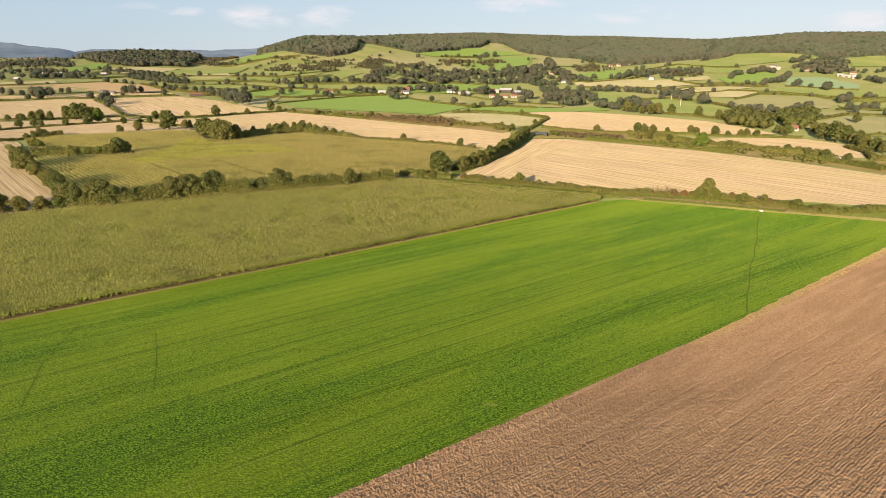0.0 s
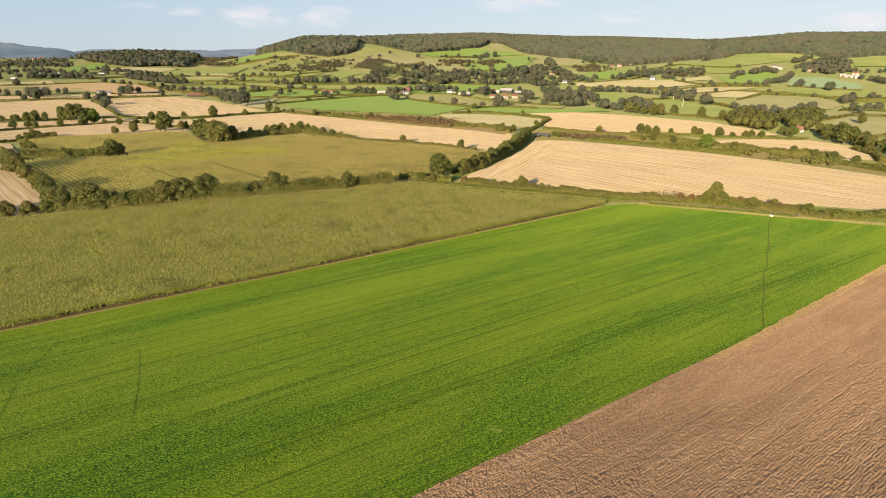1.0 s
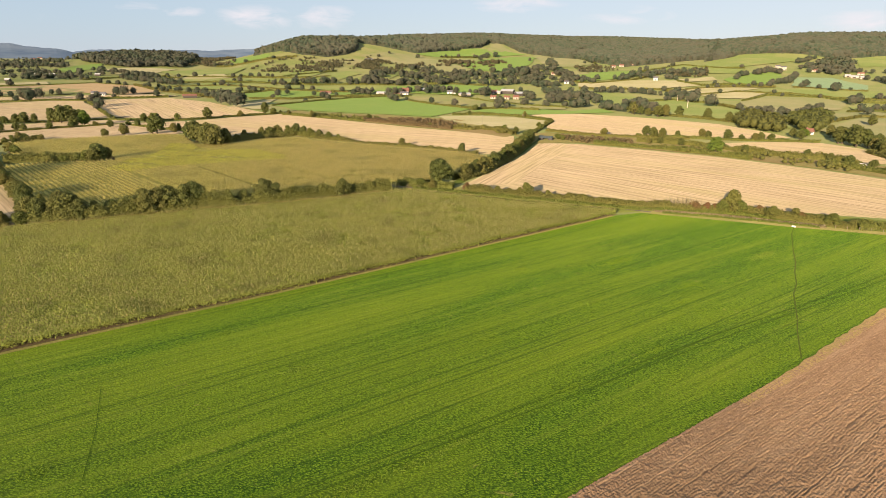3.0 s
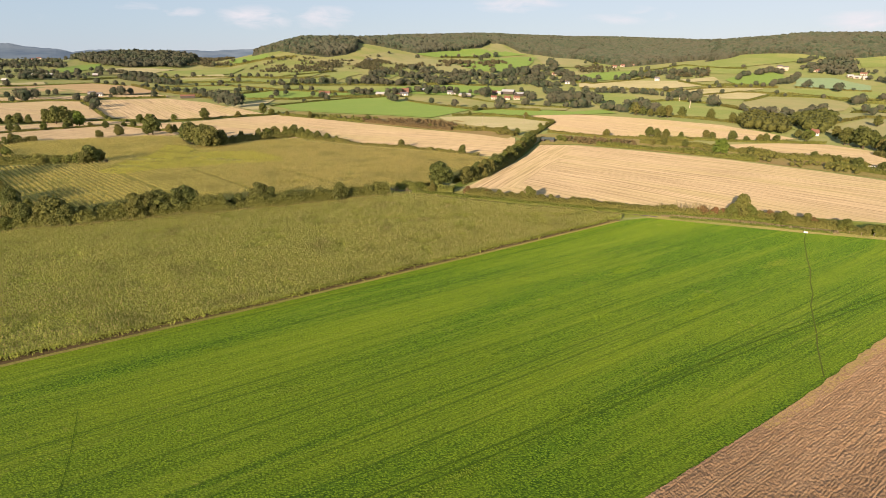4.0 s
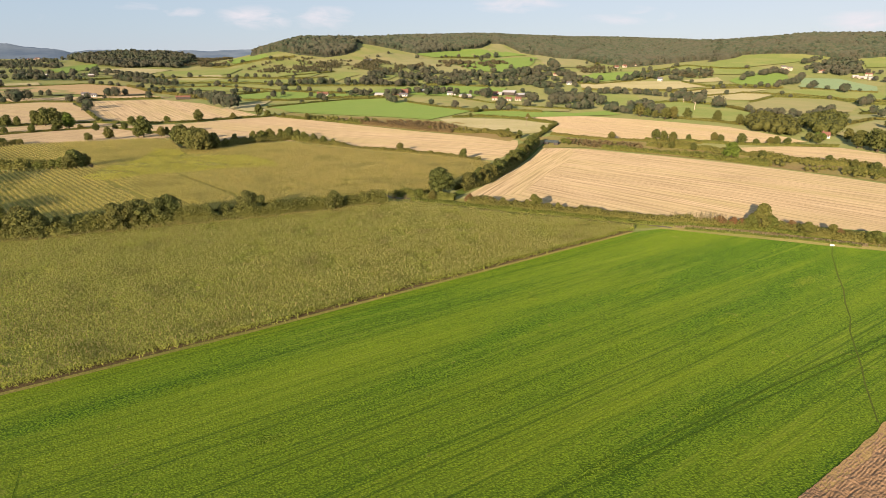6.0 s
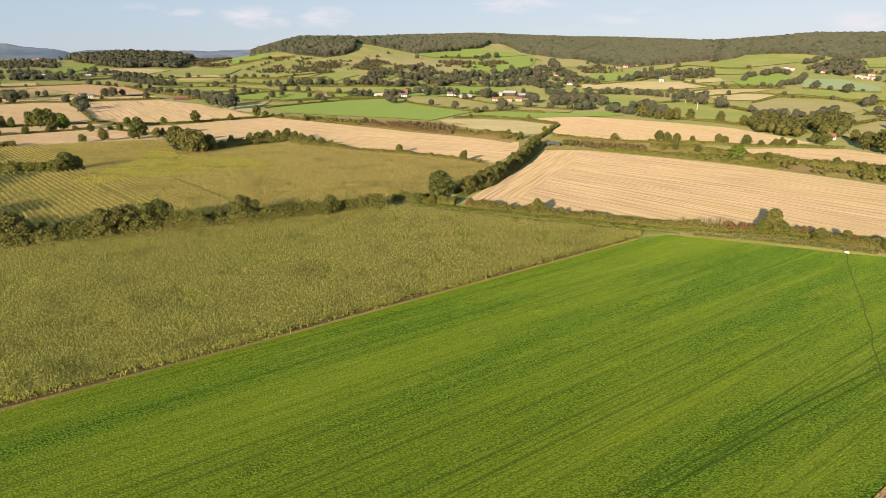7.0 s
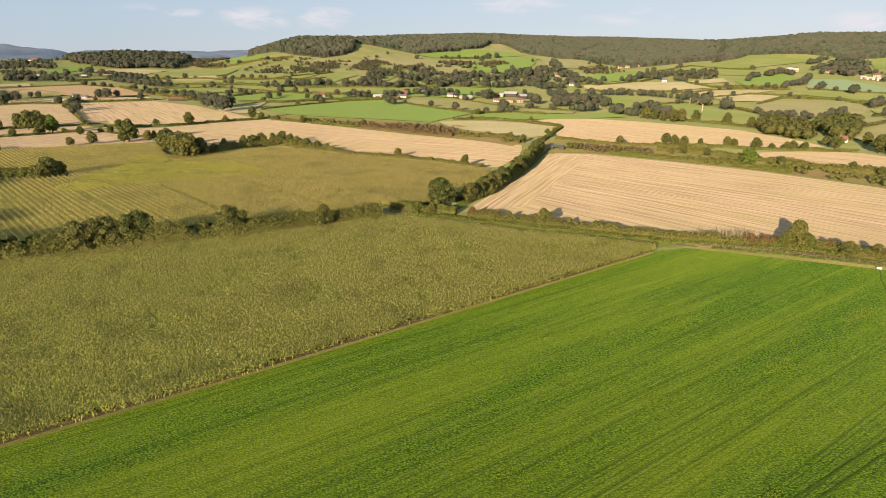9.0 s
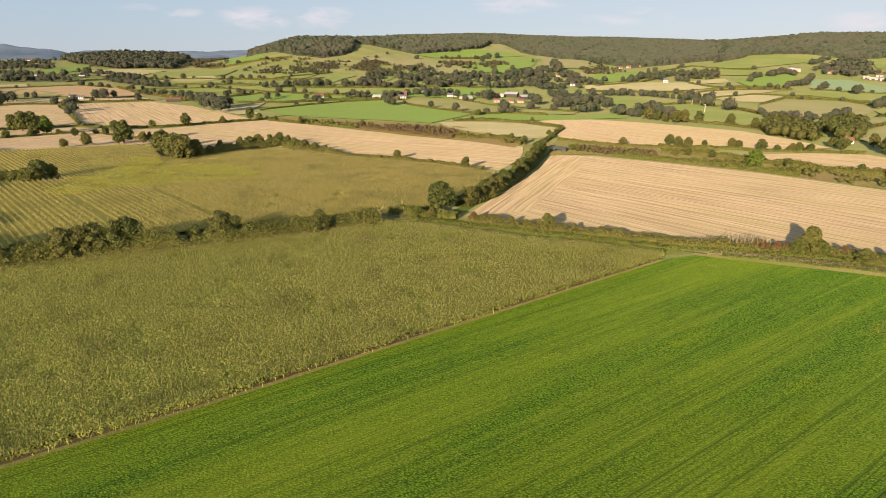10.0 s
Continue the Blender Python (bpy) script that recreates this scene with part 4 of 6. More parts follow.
# ---- maize: arching leaves and tassels in drilled rows ----
def maize(poly, turn, row, step, leaves, tall, leaf_mat, tassel_mat, name, label, keep=None, skip=None):
    """A crop of plants in rows; skip(x, y, row number) gives the chance that a plant is missing."""
    a = np.array(poly, float)
    c, s = math.cos(radians(turn)), math.sin(radians(turn))
    u, v = a[:, 0] * c + a[:, 1] * s, -a[:, 0] * s + a[:, 1] * c
    us, vs = np.meshgrid(np.arange(u.min(), u.max(), step), np.arange(v.min(), v.max(), row))
    drill = np.repeat(np.arange(us.shape[0]), us.shape[1])
    us, vs = us.ravel() + rng.uniform(-0.4, 0.4, us.size) * step, vs.ravel() + rng.uniform(-0.1, 0.1, us.size) * row
    x, y = us * c - vs * s, us * s + vs * c
    ok = inside(poly, x, y)
    if keep:
        ok &= keep(x, y)
    x, y, drill = x[ok], y[ok], drill[ok]
    # growth varies over the field in soft patches, and thin places lie open
    grow = np.array([noise.noise((px * 0.035, py * 0.035, 1)) + 0.6 * noise.noise((px * 0.16, py * 0.16, 2)) for px, py in zip(x, y)])
    thin = np.array([noise.noise((px * 0.09, py * 0.09, 6)) + 0.7 * noise.noise((px * 0.3, py * 0.3, 4)) for px, py in zip(x, y)])
    chance = np.clip((thin - 0.22) * 1.6, 0, 0.6)
    if skip:
        chance = np.maximum(chance, skip(x, y, drill))
    ok = rng.uniform(0, 1, len(x)) > chance
    x, y, grow = x[ok], y[ok], grow[ok]
    k = len(x)
    h = tall * (0.97 + 0.1 * grow + rng.uniform(-0.09, 0.09, k))
    z = terrain(x, y)
    n = k * leaves
    X, Y, Z, H = (np.repeat(t, leaves) for t in (x, y, z, h))
    lev = np.tile((np.arange(leaves) + 0.5) / leaves, k) + rng.uniform(-0.08, 0.08, n)
    ang = rng.uniform(0, 2 * math.pi, n)
    reach = (0.42 + 0.26 * row) * rng.uniform(0.6, 1.2, n) * (1.1 - 0.4 * lev)
    wide = (0.05 + 0.055 * row) * rng.uniform(0.7, 1.3, n)
    dx, dy = np.cos(ang), np.sin(ang)
    z0 = Z + H * (0.34 + 0.5 * lev)
    bx, by = X + rng.uniform(-0.05, 0.05, n), Y + rng.uniform(-0.05, 0.05, n)
    arch, droop = reach * rng.uniform(0.25, 0.7, n), reach * rng.uniform(-0.5, 0.5, n)
    twist = rng.uniform(-0.06, 0.06, n)
    mx, my = bx + dx * reach * 0.45, by + dy * reach * 0.45
    q = np.stack([
        np.stack([bx, by, z0], -1), np.stack([mx - dy * wide, my + dx * wide, z0 + arch + twist], -1),
        np.stack([bx + dx * reach, by + dy * reach, z0 + droop], -1), np.stack([mx + dy * wide, my - dx * wide, z0 + arch - twist], -1)], 1)
    ta = rng.uniform(0, 6.28, k)
    w, lx, ly = 0.03 + 0.035 * row, rng.uniform(-0.1, 0.1, k), rng.uniform(-0.1, 0.1, k)
    t = np.stack([np.stack([x, y, z + h * 0.84], -1), np.stack([x + lx + w * np.cos(ta), y + ly + w * np.sin(ta), z + h * 0.96], -1),
                  np.stack([x + lx, y + ly, z + h * 1.03], -1), np.stack([x + lx - w * np.cos(ta), y + ly - w * np.sin(ta), z + h * 0.95], -1)], 1)
    ob = soup(name, np.concatenate([q, t]), [leaf_mat, tassel_mat], np.r_[np.zeros(n), np.ones(k)])
    return tagged(ob, label, "maize", kind="stuff")


def off_line(x, y, ax, ay, bx, by):
    """Distance from the line a to b, far away beyond its ends."""
    d = math.hypot(bx - ax, by - ay)
    t = ((x - ax) * (bx - ax) + (y - ay) * (by - ay)) / d
    gap = np.abs((x - ax) * (by - ay) - (y - ay) * (bx - ax)) / d
    return np.where((t > 0) & (t < d), gap, 99.0)


def maize_leaf(name, dark, light, yellow, scale=0.05):
    m, n, l, b = material(name, 0.6, 0.3)
    g, p = n.new("ShaderNodeNewGeometry"), place_of(n, l)
    col = ramp_of(n, l, g.outputs["Random Per Island"], [(0.0, dark), (0.6, light), (1.0, yellow)])
    col = mix(n, l, ramp_of(n, l, noise_of(n, l, p, scale, 4, 0.65, 0.5), [(0.48, (0, 0, 0)), (0.7, (0.7, 0.7, 0.7))]), col, yellow)
    col = mix(n, l, ramp_of(n, l, noise_of(n, l, p, scale * 2.2, 3, 0.6, 0.3), [(0.52, (0, 0, 0)), (0.7, (0.75, 0.75, 0.75))]), col, mix(n, l, 0.45, dark, (0.03, 0.055, 0.01)))
    l.new(col, b.inputs["Base Color"])
    t = add(n, "BsdfTranslucent")
    l.new(col, t.inputs["Color"])
    s = add(n, "MixShader", Fac=0.45)
    l.new(b.outputs[0], s.inputs[1])
    l.new(t.outputs[0], s.inputs[2])
    l.new(s.outputs[0], n["Material Output"].inputs["Surface"])
    return m


MASS = turf("inner_maize_leaves", (0.13, 0.155, 0.028), (0.32, 0.345, 0.066), (0.32, 0.3, 0.08), 1.6, (35, 0.75, 0.4), 0.6, 0.5, 1.0)
MASS_FAR = turf("inner_thin_maize", (0.14, 0.145, 0.03), (0.27, 0.255, 0.06), (0.29, 0.265, 0.06), 1.2, (134, 1.0, 0.35), 0.55, 0.5, 1.0)
TASSEL = turf("maize_tassel", (0.2, 0.158, 0.075), (0.32, 0.255, 0.12), (0.3, 0.245, 0.1), 5.0)
maize([(x + 0.45, y - 0.65) if y < 213 and x > -90 and 1.38 * y - x > 215 and y < 0.75 * x + 175 else (x, y) for x, y in MAIZE], 35, 0.75, 0.36, 6, 2.4, maize_leaf("maize_leaves", (0.38, 0.435, 0.08), (0.49, 0.52, 0.1), (0.54, 0.545, 0.115)), TASSEL, "maize_crop", "tall ripening maize with yellowing leaves and tassels", lambda x, y: (y > 95) & (x > -165), lambda x, y, r: 0.75 * (np.minimum(off_line(x, y, -30, 205, 40, 213), off_line(x, y, -26, 196, 4, 229)) < 0.6))
MAIZE_FAR = [(-110, 212), (-92, 221), (-62, 239), (-47, 247), (-22, 257), (-3, 264), (8, 286), (23, 333), (0, 352), (-30, 367), (-60, 385), (-94, 408), (-114, 398), (-129, 373), (-146, 371),
             (-170, 412), (-190, 416), (-219, 398), (-246, 380), (-249, 364), (-212, 312), (-187, 314), (-171, 325), (-157, 306), (-177, 298), (-197, 288), (-193, 276), (-160, 235.5), (-139, 217.5)]
# where the crop is lodged it shows brighter leaf undersides
LODGED = [(-147.9, 277.6), (-152.8, 310.7), (-149.8, 332.2), (-160, 372), (-146, 368), (-135.5, 350.9), (-119.7, 346), (-104, 350), (-84, 330), (-77.1, 315.3), (-94.5, 308), (-110.5, 296), (-125.4, 289), (-136, 275)]
maize(LODGED, 134, 1.0, 0.65, 5, 1.8, maize_leaf("lodged_maize_leaves", (0.56, 0.57, 0.085), (0.68, 0.66, 0.11), (0.74, 0.69, 0.12), 0.03), TASSEL, "maize_crop", "bright yellow-green lodged patch of maize", None,
      lambda x, y, r: 0.85 * (np.array([noise.noise((a * 0.05, b * 0.09, 12)) for a, b in zip(x, y)]) > 0.28))
maize(MAIZE_FAR, 134, 0.95, 0.68, 5, 2.2, maize_leaf("thin_maize_leaves", (0.57, 0.51, 0.14), (0.68, 0.585, 0.18), (0.74, 0.615, 0.19), 0.022), TASSEL, "maize_crop", "yellow-green maize crop beyond the hedge",
      lambda x, y: ~inside(LODGED, x, y),
      # every second drill is thin towards the west, and sprayer tracks run along the drills
      lambda x, y, r: np.maximum(np.where(r % 2 == 0, ramp(-60, -110, x), 0.0), 0.92 * (np.minimum(np.minimum(off_line(x, y, -137, 276, -92, 229), off_line(x, y, -111, 288, -72, 246)), off_line(x, y, -75, 292, -38, 254)) < 0.75)))

field("maize_field", MASS, [(-160, 56), (-86.7, 107.9), (-36.2, 144), (55, 212.2), (56.6, 213.8), (43, 219.3), (27.5, 224.8), (19, 227), (2, 234.4), (-7, 238.4), (-20, 242), (-33, 232.4), (-44, 224.3), (-65, 220), (-78, 212.5), (-88.7, 204), (-112.5, 193.6), (-144, 177), (-170, 163)], 1.2, "dense lower leaves inside a maize crop")
field("maize_field", MASS_FAR, [(x, y) for x, y in MAIZE_FAR], 0.95, "dense lower leaves of a thinner maize crop")



# ---- ploughing: clods and furrows ----
def plough():
    c, s = math.cos(radians(36.0)), math.sin(radians(36.0))
    us, vs = np.arange(15, 215, 0.19), np.arange(-30, 57, 0.11)
    U, V = np.meshgrid(us, vs)
    x, y = U * c - V * s, U * s + V * c
    r0 = np.random.default_rng(3)

    def rough(along_u, along_v):
        a = r0.normal(0, 1, U.shape)
        for axis, k in ((1, along_u), (0, along_v)):
            for _ in range(k):
                a = a + np.roll(a, 1, axis) + np.roll(a, -1, axis)
        return a / a.std()

    drift = rough(9, 14)
    clod = 1.0 * rough(0, 1) + 0.45 * rough(1, 2)
    ridge = np.sin((V + 0.05 * drift) * 2 * math.pi / 0.4)
    gap = np.exp(-((V % 3.1 - 1.5 + 0.06 * drift) / 0.11) ** 2) * np.clip(0.7 + 0.5 * rough(6, 3), 0.1, 1.3)
    zz = 0.09 + 0.04 * ridge * (0.7 + 0.45 * rough(4, 6)) + 0.04 * np.sign(clod) * np.abs(clod) ** 1.15 + 0.014 * rough(5, 9) - 0.13 * gap
    ok = inside([(px - 0.7, py + 1.0) if px < 161 else (px, py) for px, py in PLOUGH], x, y) & (y > 50) & (x < 62 + (y - 50) * 0.78)
    idx = np.full(U.shape, -1)
    idx[ok] = np.arange(ok.sum())
    a, b, d, e = idx[:-1, :-1], idx[:-1, 1:], idx[1:, 1:], idx[1:, :-1]
    full = (a >= 0) & (b >= 0) & (d >= 0) & (e >= 0)
    faces = np.stack([a[full], b[full], d[full], e[full]], -1)
    ob = mesh_object("ploughed_soil", np.stack([x[ok], y[ok], zz[ok]], -1).tolist(), faces.tolist(), SOIL)
    tagged(ob, "rough dry brown clods and furrows of ploughed soil", "ploughed soil", kind="stuff")


rim = along([(-150, 62.8), (-86.7, 106.7), (-36.2, 142.7), (10.0, 177.2), (57, 212.3)], 1.6)
strip("grass_strip", VERGE, [(x - 0.12 + 0.22 * noise.noise((x * 0.4, y * 0.4, 2)), y + 0.2) for x, y in rim], 0.95, 0.075, "ragged strip of tawny grass along the maize")
plough()
field("grass_verge", LANEGRASS, [(57, 213.4), (43, 219.6), (27.5, 225), (2, 234.6), (-7, 238.6), (-20, 242.5), (-24, 256), (-6, 259), (8, 249), (26, 241), (48, 231.5), (61, 223)], 0.012, "green grass verge between the maize and a hedge")
field("grass_strip", VERGE, [(66, 216.6), (109.3, 200.4), (145, 188.6), (160, 183.6), (161, 187), (146, 192.5), (110.6, 204), (69, 220.5)], 0.01, "strip of tawny grass along the ley")
rim = along([(46.0, 100.6), (59.9, 110.5), (76.3, 123.3), (122.9, 158.4), (160, 184)], 1.4)
dead = [(x - 0.6 * w, y + 0.8 * w) for x, y in rim for w in [(0.25 + 0.45 * float(ramp(70, 130, x)) + 0.5 * abs(noise.noise((x * 0.6, y * 0.6, 5)))) * min(1, (x - 44) / 20)]]
field("grass_strip", DRYSTRIP, [(x + 0.9, y - 1.2) for x, y in rim] + dead[::-1], 0.045)


# ---- leafy tufts of the ley, where it lies nearest ----
def tufts():
    x, y = np.meshgrid(np.arange(-95, 90, 0.38), np.arange(58, 152, 0.35))
    x, y = x.ravel() + rng.uniform(-0.22, 0.22, x.size), y.ravel() + rng.uniform(-0.2, 0.2, x.size)
    ok = inside(LEY, x, y) & (np.hypot(x * 0.9, y - 60) < 98) & (rng.uniform(0, 1, x.size) < np.clip(1.1 - np.hypot(x, y - 30) / 130, 0.2, 0.7))
    x, y = x[ok], y[ok]
    p = np.c_[x, y, np.full(len(x), 0.06)]
    up = np.tile(np.array([[0.0, -0.35, 0.9]]), (len(x), 1))
    tagged(soup("ley_leaves", sprays(p, up, 0.13, 0.9), TUFT), "short leafy green tufts of the ley", "grass", kind="stuff")


TUFT, tn, tl, tb = material("ley_tufts", 0.9, 0.15)
tg = tn.new("ShaderNodeNewGeometry")
tl.new(ramp_of(tn, tl, tg.outputs["Random Per Island"], [(0.0, (0.05, 0.1, 0.004)), (0.8, (0.11, 0.185, 0.007)), (1.0, (0.135, 0.215, 0.01))]), tb.inputs["Base Color"])
tufts()

# ---- hedges, trees and woods ----
hedge(5.6, 4.5, "mixed", [(-124.8, 193.3), (-116.6, 195.3), (-106.6, 197.4), (-98.9, 204.4), (-84.6, 210.1), (-69.3, 216.2), (-53.3, 223.4), (-43.7, 230.9), (-29.1, 237.3), (-20.6, 242.1)])
hedge(2.8, 3.0, "mixed", [(-18.6, 257.4), (-10.9, 255.0), (-2.4, 252.6), (3.6, 250.4)])
hedge(2.5, 4.6, "mixed", [(8.6, 246.6), (18.0, 242.8), (28.1, 238.8), (44.0, 233.4), (51.7, 230.0), (62.0, 226.2), (70.8, 223.4), (79.0, 221.4), (87.1, 220.6), (100.7, 218.0), (111.8, 211.8), (121.4, 205.2), (128.4, 198.9)])
hedge(1.0, 3.2, "grassy", [(-12.0, 250.4), (-2.0, 247.4), (7.6, 243.4), (27.0, 235.2), (42.8, 230.0), (50.5, 226.6), (60.8, 222.8), (69.5, 220.6), (86.0, 218.4), (101.0, 215.2), (108.0, 209.8)])
hedge(0.55, 2.6, "pale", [(72.0, 218.6), (84.0, 215.4), (98.0, 211.2), (108.0, 206.0), (120.0, 200.6)])
hedge(0.5, 1.6, "grassy", [(74.0, 216.4), (90.0, 211.6), (104.0, 206.4), (118.0, 200.2)])
hedge(2.3, 3.6, "mixed", [(128.4, 198.9), (170.0, 205.0), (240.0, 190.0)])
hedge(3.4, 5.5, "mixed", [(5.5, 267.5), (17.2, 285.8), (28.6, 317.0), (38.4, 348.8), (50.2, 391.0), (57.8, 422.0)])
hedge(2.6, 3.0, "mixed", [(-128, 384), (-117, 409), (-98, 426), (-70, 401), (-53, 387), (-30, 377), (-9, 365), (18, 343)])
hedge(4.0, 4.0, "mixed", [(-129, 387), (-123, 402), (-112, 419), (-98, 426), (-83, 412)])
hedge(4.2, 5, "mixed", [(-208.1, 300.9), (-198.2, 305.7), (-185.5, 308.8), (-174.8, 316.1)])
trees("bush", [(-188.1, 304.2, 3.2), (-180.9, 303.0, 3.7), (-173.7, 301.9, 4.7), (-170.0, 302.1, 6.0)])
hedge(1.5, 2, "mixed", [(-193.4, 286.9), (-186.1, 292.9), (-178.9, 297.2)])
hedge(1.9, 3.2, "mixed", [(-239.5, 329.7), (-205.9, 293.4), (-181.5, 262.5), (-162.8, 241.0), (-147.6, 223.7), (-137.3, 211.9)])
hedge(1.6, 2, "mixed", [(-264, 357), (-258, 369), (-249, 370)])
hedge(2.5, 3, "mixed", [(-257, 378), (-253, 382), (-248, 391)])
hedge(1.2, 1.6, "mixed", [(-305, 415), (-293, 432), (-272, 452), (-255, 468), (-251, 472)])
hedge(1.4, 1.6, "mixed", [(-348, 476), (-328, 486), (-306, 488), (-269, 509), (-241, 503), (-209, 510), (-175, 547), (-146, 572)])
hedge(2.0, 2.5, "mixed", [(-381, 675), (-330, 600), (-278, 526), (-267, 513)])
hedge(1.6, 2, "mixed", [(-479, 662), (-447, 668), (-425, 683), (-379, 675), (-386, 705), (-357, 713), (-319, 730)])
hedge(1.5, 2, "mixed", [(-236, 474), (-205, 454), (-182, 442)])
hedge(1.5, 2, "mixed", [(-611, 851), (-552, 868), (-504, 912), (-440, 882)])
hedge(3, 4, "mixed", [(-432, 883), (-369, 813), (-324, 775), (-254, 717)])
hedge(2.0, 3, "mixed", [(-143, 561), (-114, 544), (-92, 532), (-65, 516)])
hedge(3.0, 4, "bracken", [(-66, 520), (-40, 501), (-11, 479), (6, 469)])
hedge(3, 4, "mixed", [(6, 473), (19, 467), (28, 471), (41, 461), (49, 441)])
hedge(1.5, 2, "mixed", [(-176, 647), (-146, 703), (-113, 744), (-68, 770), (-40, 779)])
hedge(2, 2.5, "mixed", [(-41, 729), (2, 669), (29, 636), (43, 638)])
hedge(1.5, 2, "mixed", [(10, 790), (50, 732), (91, 687), (130, 661)])
hedge(2, 2.5, "mixed", [(28, 629), (56, 646), (95, 630)])
hedge(2, 2.5, "mixed", [(7, 578), (40, 582), (65, 568), (89, 536), (90, 526), (74, 483), (63, 449)])
hedge(1.6, 2, "mixed", [(75, 464), (94, 448), (112, 437), (132, 435), (165, 426)])
hedge(2.5, 4, "mixed", [(95, 400), (114, 387), (132, 377), (147, 359), (164, 338)])
hedge(3.0, 4, "mixed", [(126, 414), (142, 406), (157, 396), (169, 380), (180, 364), (189, 350), (203, 339), (212.3, 323.5)])
hedge(3, 5, "mixed", [(193.2, 322.1), (201.7, 306.6), (206.8, 292.5), (209.4, 281.3)])
hedge(1.6, 2, "mixed", [(133, 439), (160, 435), (188, 425), (218, 421), (248, 418)])
hedge(3, 4, "mixed", [(248, 370), (243, 344), (228.7, 318.4), (232.9, 314.6)])
hedge(2.0, 3, "mixed", [(164, 651), (193, 648), (205, 594), (232, 565), (249, 533)])
hedge(3, 4, "mixed", [(310, 744), (312, 673), (311, 608), (305, 564)])
hedge(2, 2.5, "mixed", [(365, 774), (421, 830), (481, 805), (499, 785), (546, 762)])
hedge(2, 2.5, "mixed", [(430, 850), (468, 835), (507, 799), (562, 785)])
hedge(2, 2.5, "mixed", [(498, 906), (534, 882), (574, 858)])
hedge(2, 2.5, "mixed", [(303, 866), (360, 891), (422, 903), (472, 904)])
hedge(2, 2.5, "mixed", [(331, 834), (395, 860), (430, 850)])
hedge(2, 2.5, "mixed", [(426, 666), (462, 683), (485, 673)])
hedge(2, 2.5, "mixed", [(328, 542), (400, 607), (430, 594)])
hedge(2, 2.5, "mixed", [(299, 436), (320, 438)])
hedge(2, 2.5, "mixed", [(333, 1073), (437, 1174), (482, 1130), (533, 1130)])
hedge(2, 2.5, "mixed", [(189, 888), (221, 884), (293, 882), (317, 883)])
hedge(2, 2.5, "mixed", [(206, 670), (233, 743), (278, 771), (310, 744)])
hedge(2, 2.5, "mixed", [(176, 974), (216, 938), (285, 969), (350, 1037)])
hedge(2.5, 3, "mixed", [(351, 957), (371, 918), (424, 925), (464, 922)])
hedge(2, 2.5, "mixed", [(-420, 1011), (-308, 979), (-249, 957), (-195, 949), (-173, 968)])
hedge(2, 2.5, "mixed", [(-420, 927), (-325, 924), (-252, 904), (-181, 878), (-78, 885)])
hedge(2, 2.5, "mixed", [(-389, 858), (-311, 883), (-217, 828), (-168, 812), (-123, 810)])
hedge(2, 2.5, "mixed", [(-253, 775), (-233, 806), (-200, 822), (-136, 797)])
hedge(2, 2.5, "mixed", [(-321, 991), (-258, 959), (-223, 996), (-176, 1043)])
hedge(2, 2.5, "mixed", [(-223, 723), (-177, 725), (-130, 760), (-69, 782)])
hedge(2, 2.5, "mixed", [(-78, 885), (11, 916), (61, 905)])
hedge(2, 2.5, "mixed", [(-551, 966), (-516, 1020), (-459, 1038), (-407, 979)])
hedge(3, 4, "mixed", [(-429, 1197), (-375, 1200), (-319, 1193), (-279, 1206)])
hedge(3, 4, "mixed", [(243, 1565), (291, 1521), (286, 1205)])
hedge(3, 4, "mixed", [(-9, 1385), (68, 1431), (110, 1476)])
trees("oak", [(-1.5, 261.8, 9.9), (9.8, 350.4, 5.4), (-25.5, 380.6, 4.4), (-195, 521, 8.9), (-210.5, 416.6, 7.5), (-219.3, 409.6, 5.1), (-226.2, 491.1, 7.0), (-232.7, 490.4, 6.5), (-193.9, 427.5, 12.6), (-196.9, 427.3, 7.3), (-184.3, 431.6, 6.6), (-160, 565, 9.6), (56, 646, 12.8), (49, 782, 11.7), (-197, 749, 8.4), (-157, 762, 6.4)])
trees("oak", [(-163.2, 405.0, 9.3), (-153.9, 393.5, 10.2), (-136.3, 376.9, 11.2), (-129.2, 374.6, 7.5), (-125.8, 383.8, 5.5), (-299.5, 484.0, 10.1), (-290.8, 480.7, 12.3), (-286.7, 485.2, 12.0), (-292, 506, 7.7), (-268.4, 459.2, 7.8), (-241.3, 458.0, 5.2), (-257.8, 384.3, 5.1), (-254.4, 384.6, 4.4), (-249.4, 388.2, 3.3)])
trees("light", [(-265.5, 467.1, 10.6), (-152.1, 390.6, 6.3), (154.9, 362.3, 9.0)])
trees("oak", [(-338.6, 472.4, 4.5), (-328.2, 473.3, 5.4), (-323.2, 477.7, 6.8), (-317.4, 478.3, 7.7), (-309.8, 478.9, 6.8), (-302.2, 431.4, 5.3), (-296.1, 438.7, 5.0), (-467, 700, 11.8), (-442, 676, 14.0), (-452, 707, 11.3), (-466, 751, 7.0), (-457, 751, 7.7), (-384, 742, 10.4), (-375, 742, 11.1), (-372, 757, 7.8), (-387, 697, 5.2)])
trees("oak", [(-231, 657, 14.8), (-221, 646, 15.2), (-206, 628, 14.2), (-240, 677, 9.5), (-219, 688, 9.0), (-256, 797, 6.7), (-131, 810, 6.8), (-112, 782, 7.3), (-101, 783, 8.0), (-94, 784, 6.6), (31, 623, 5.3), (29, 636, 3.0), (211, 845, 8.7), (226, 847, 9.5), (239, 861, 6.4)])
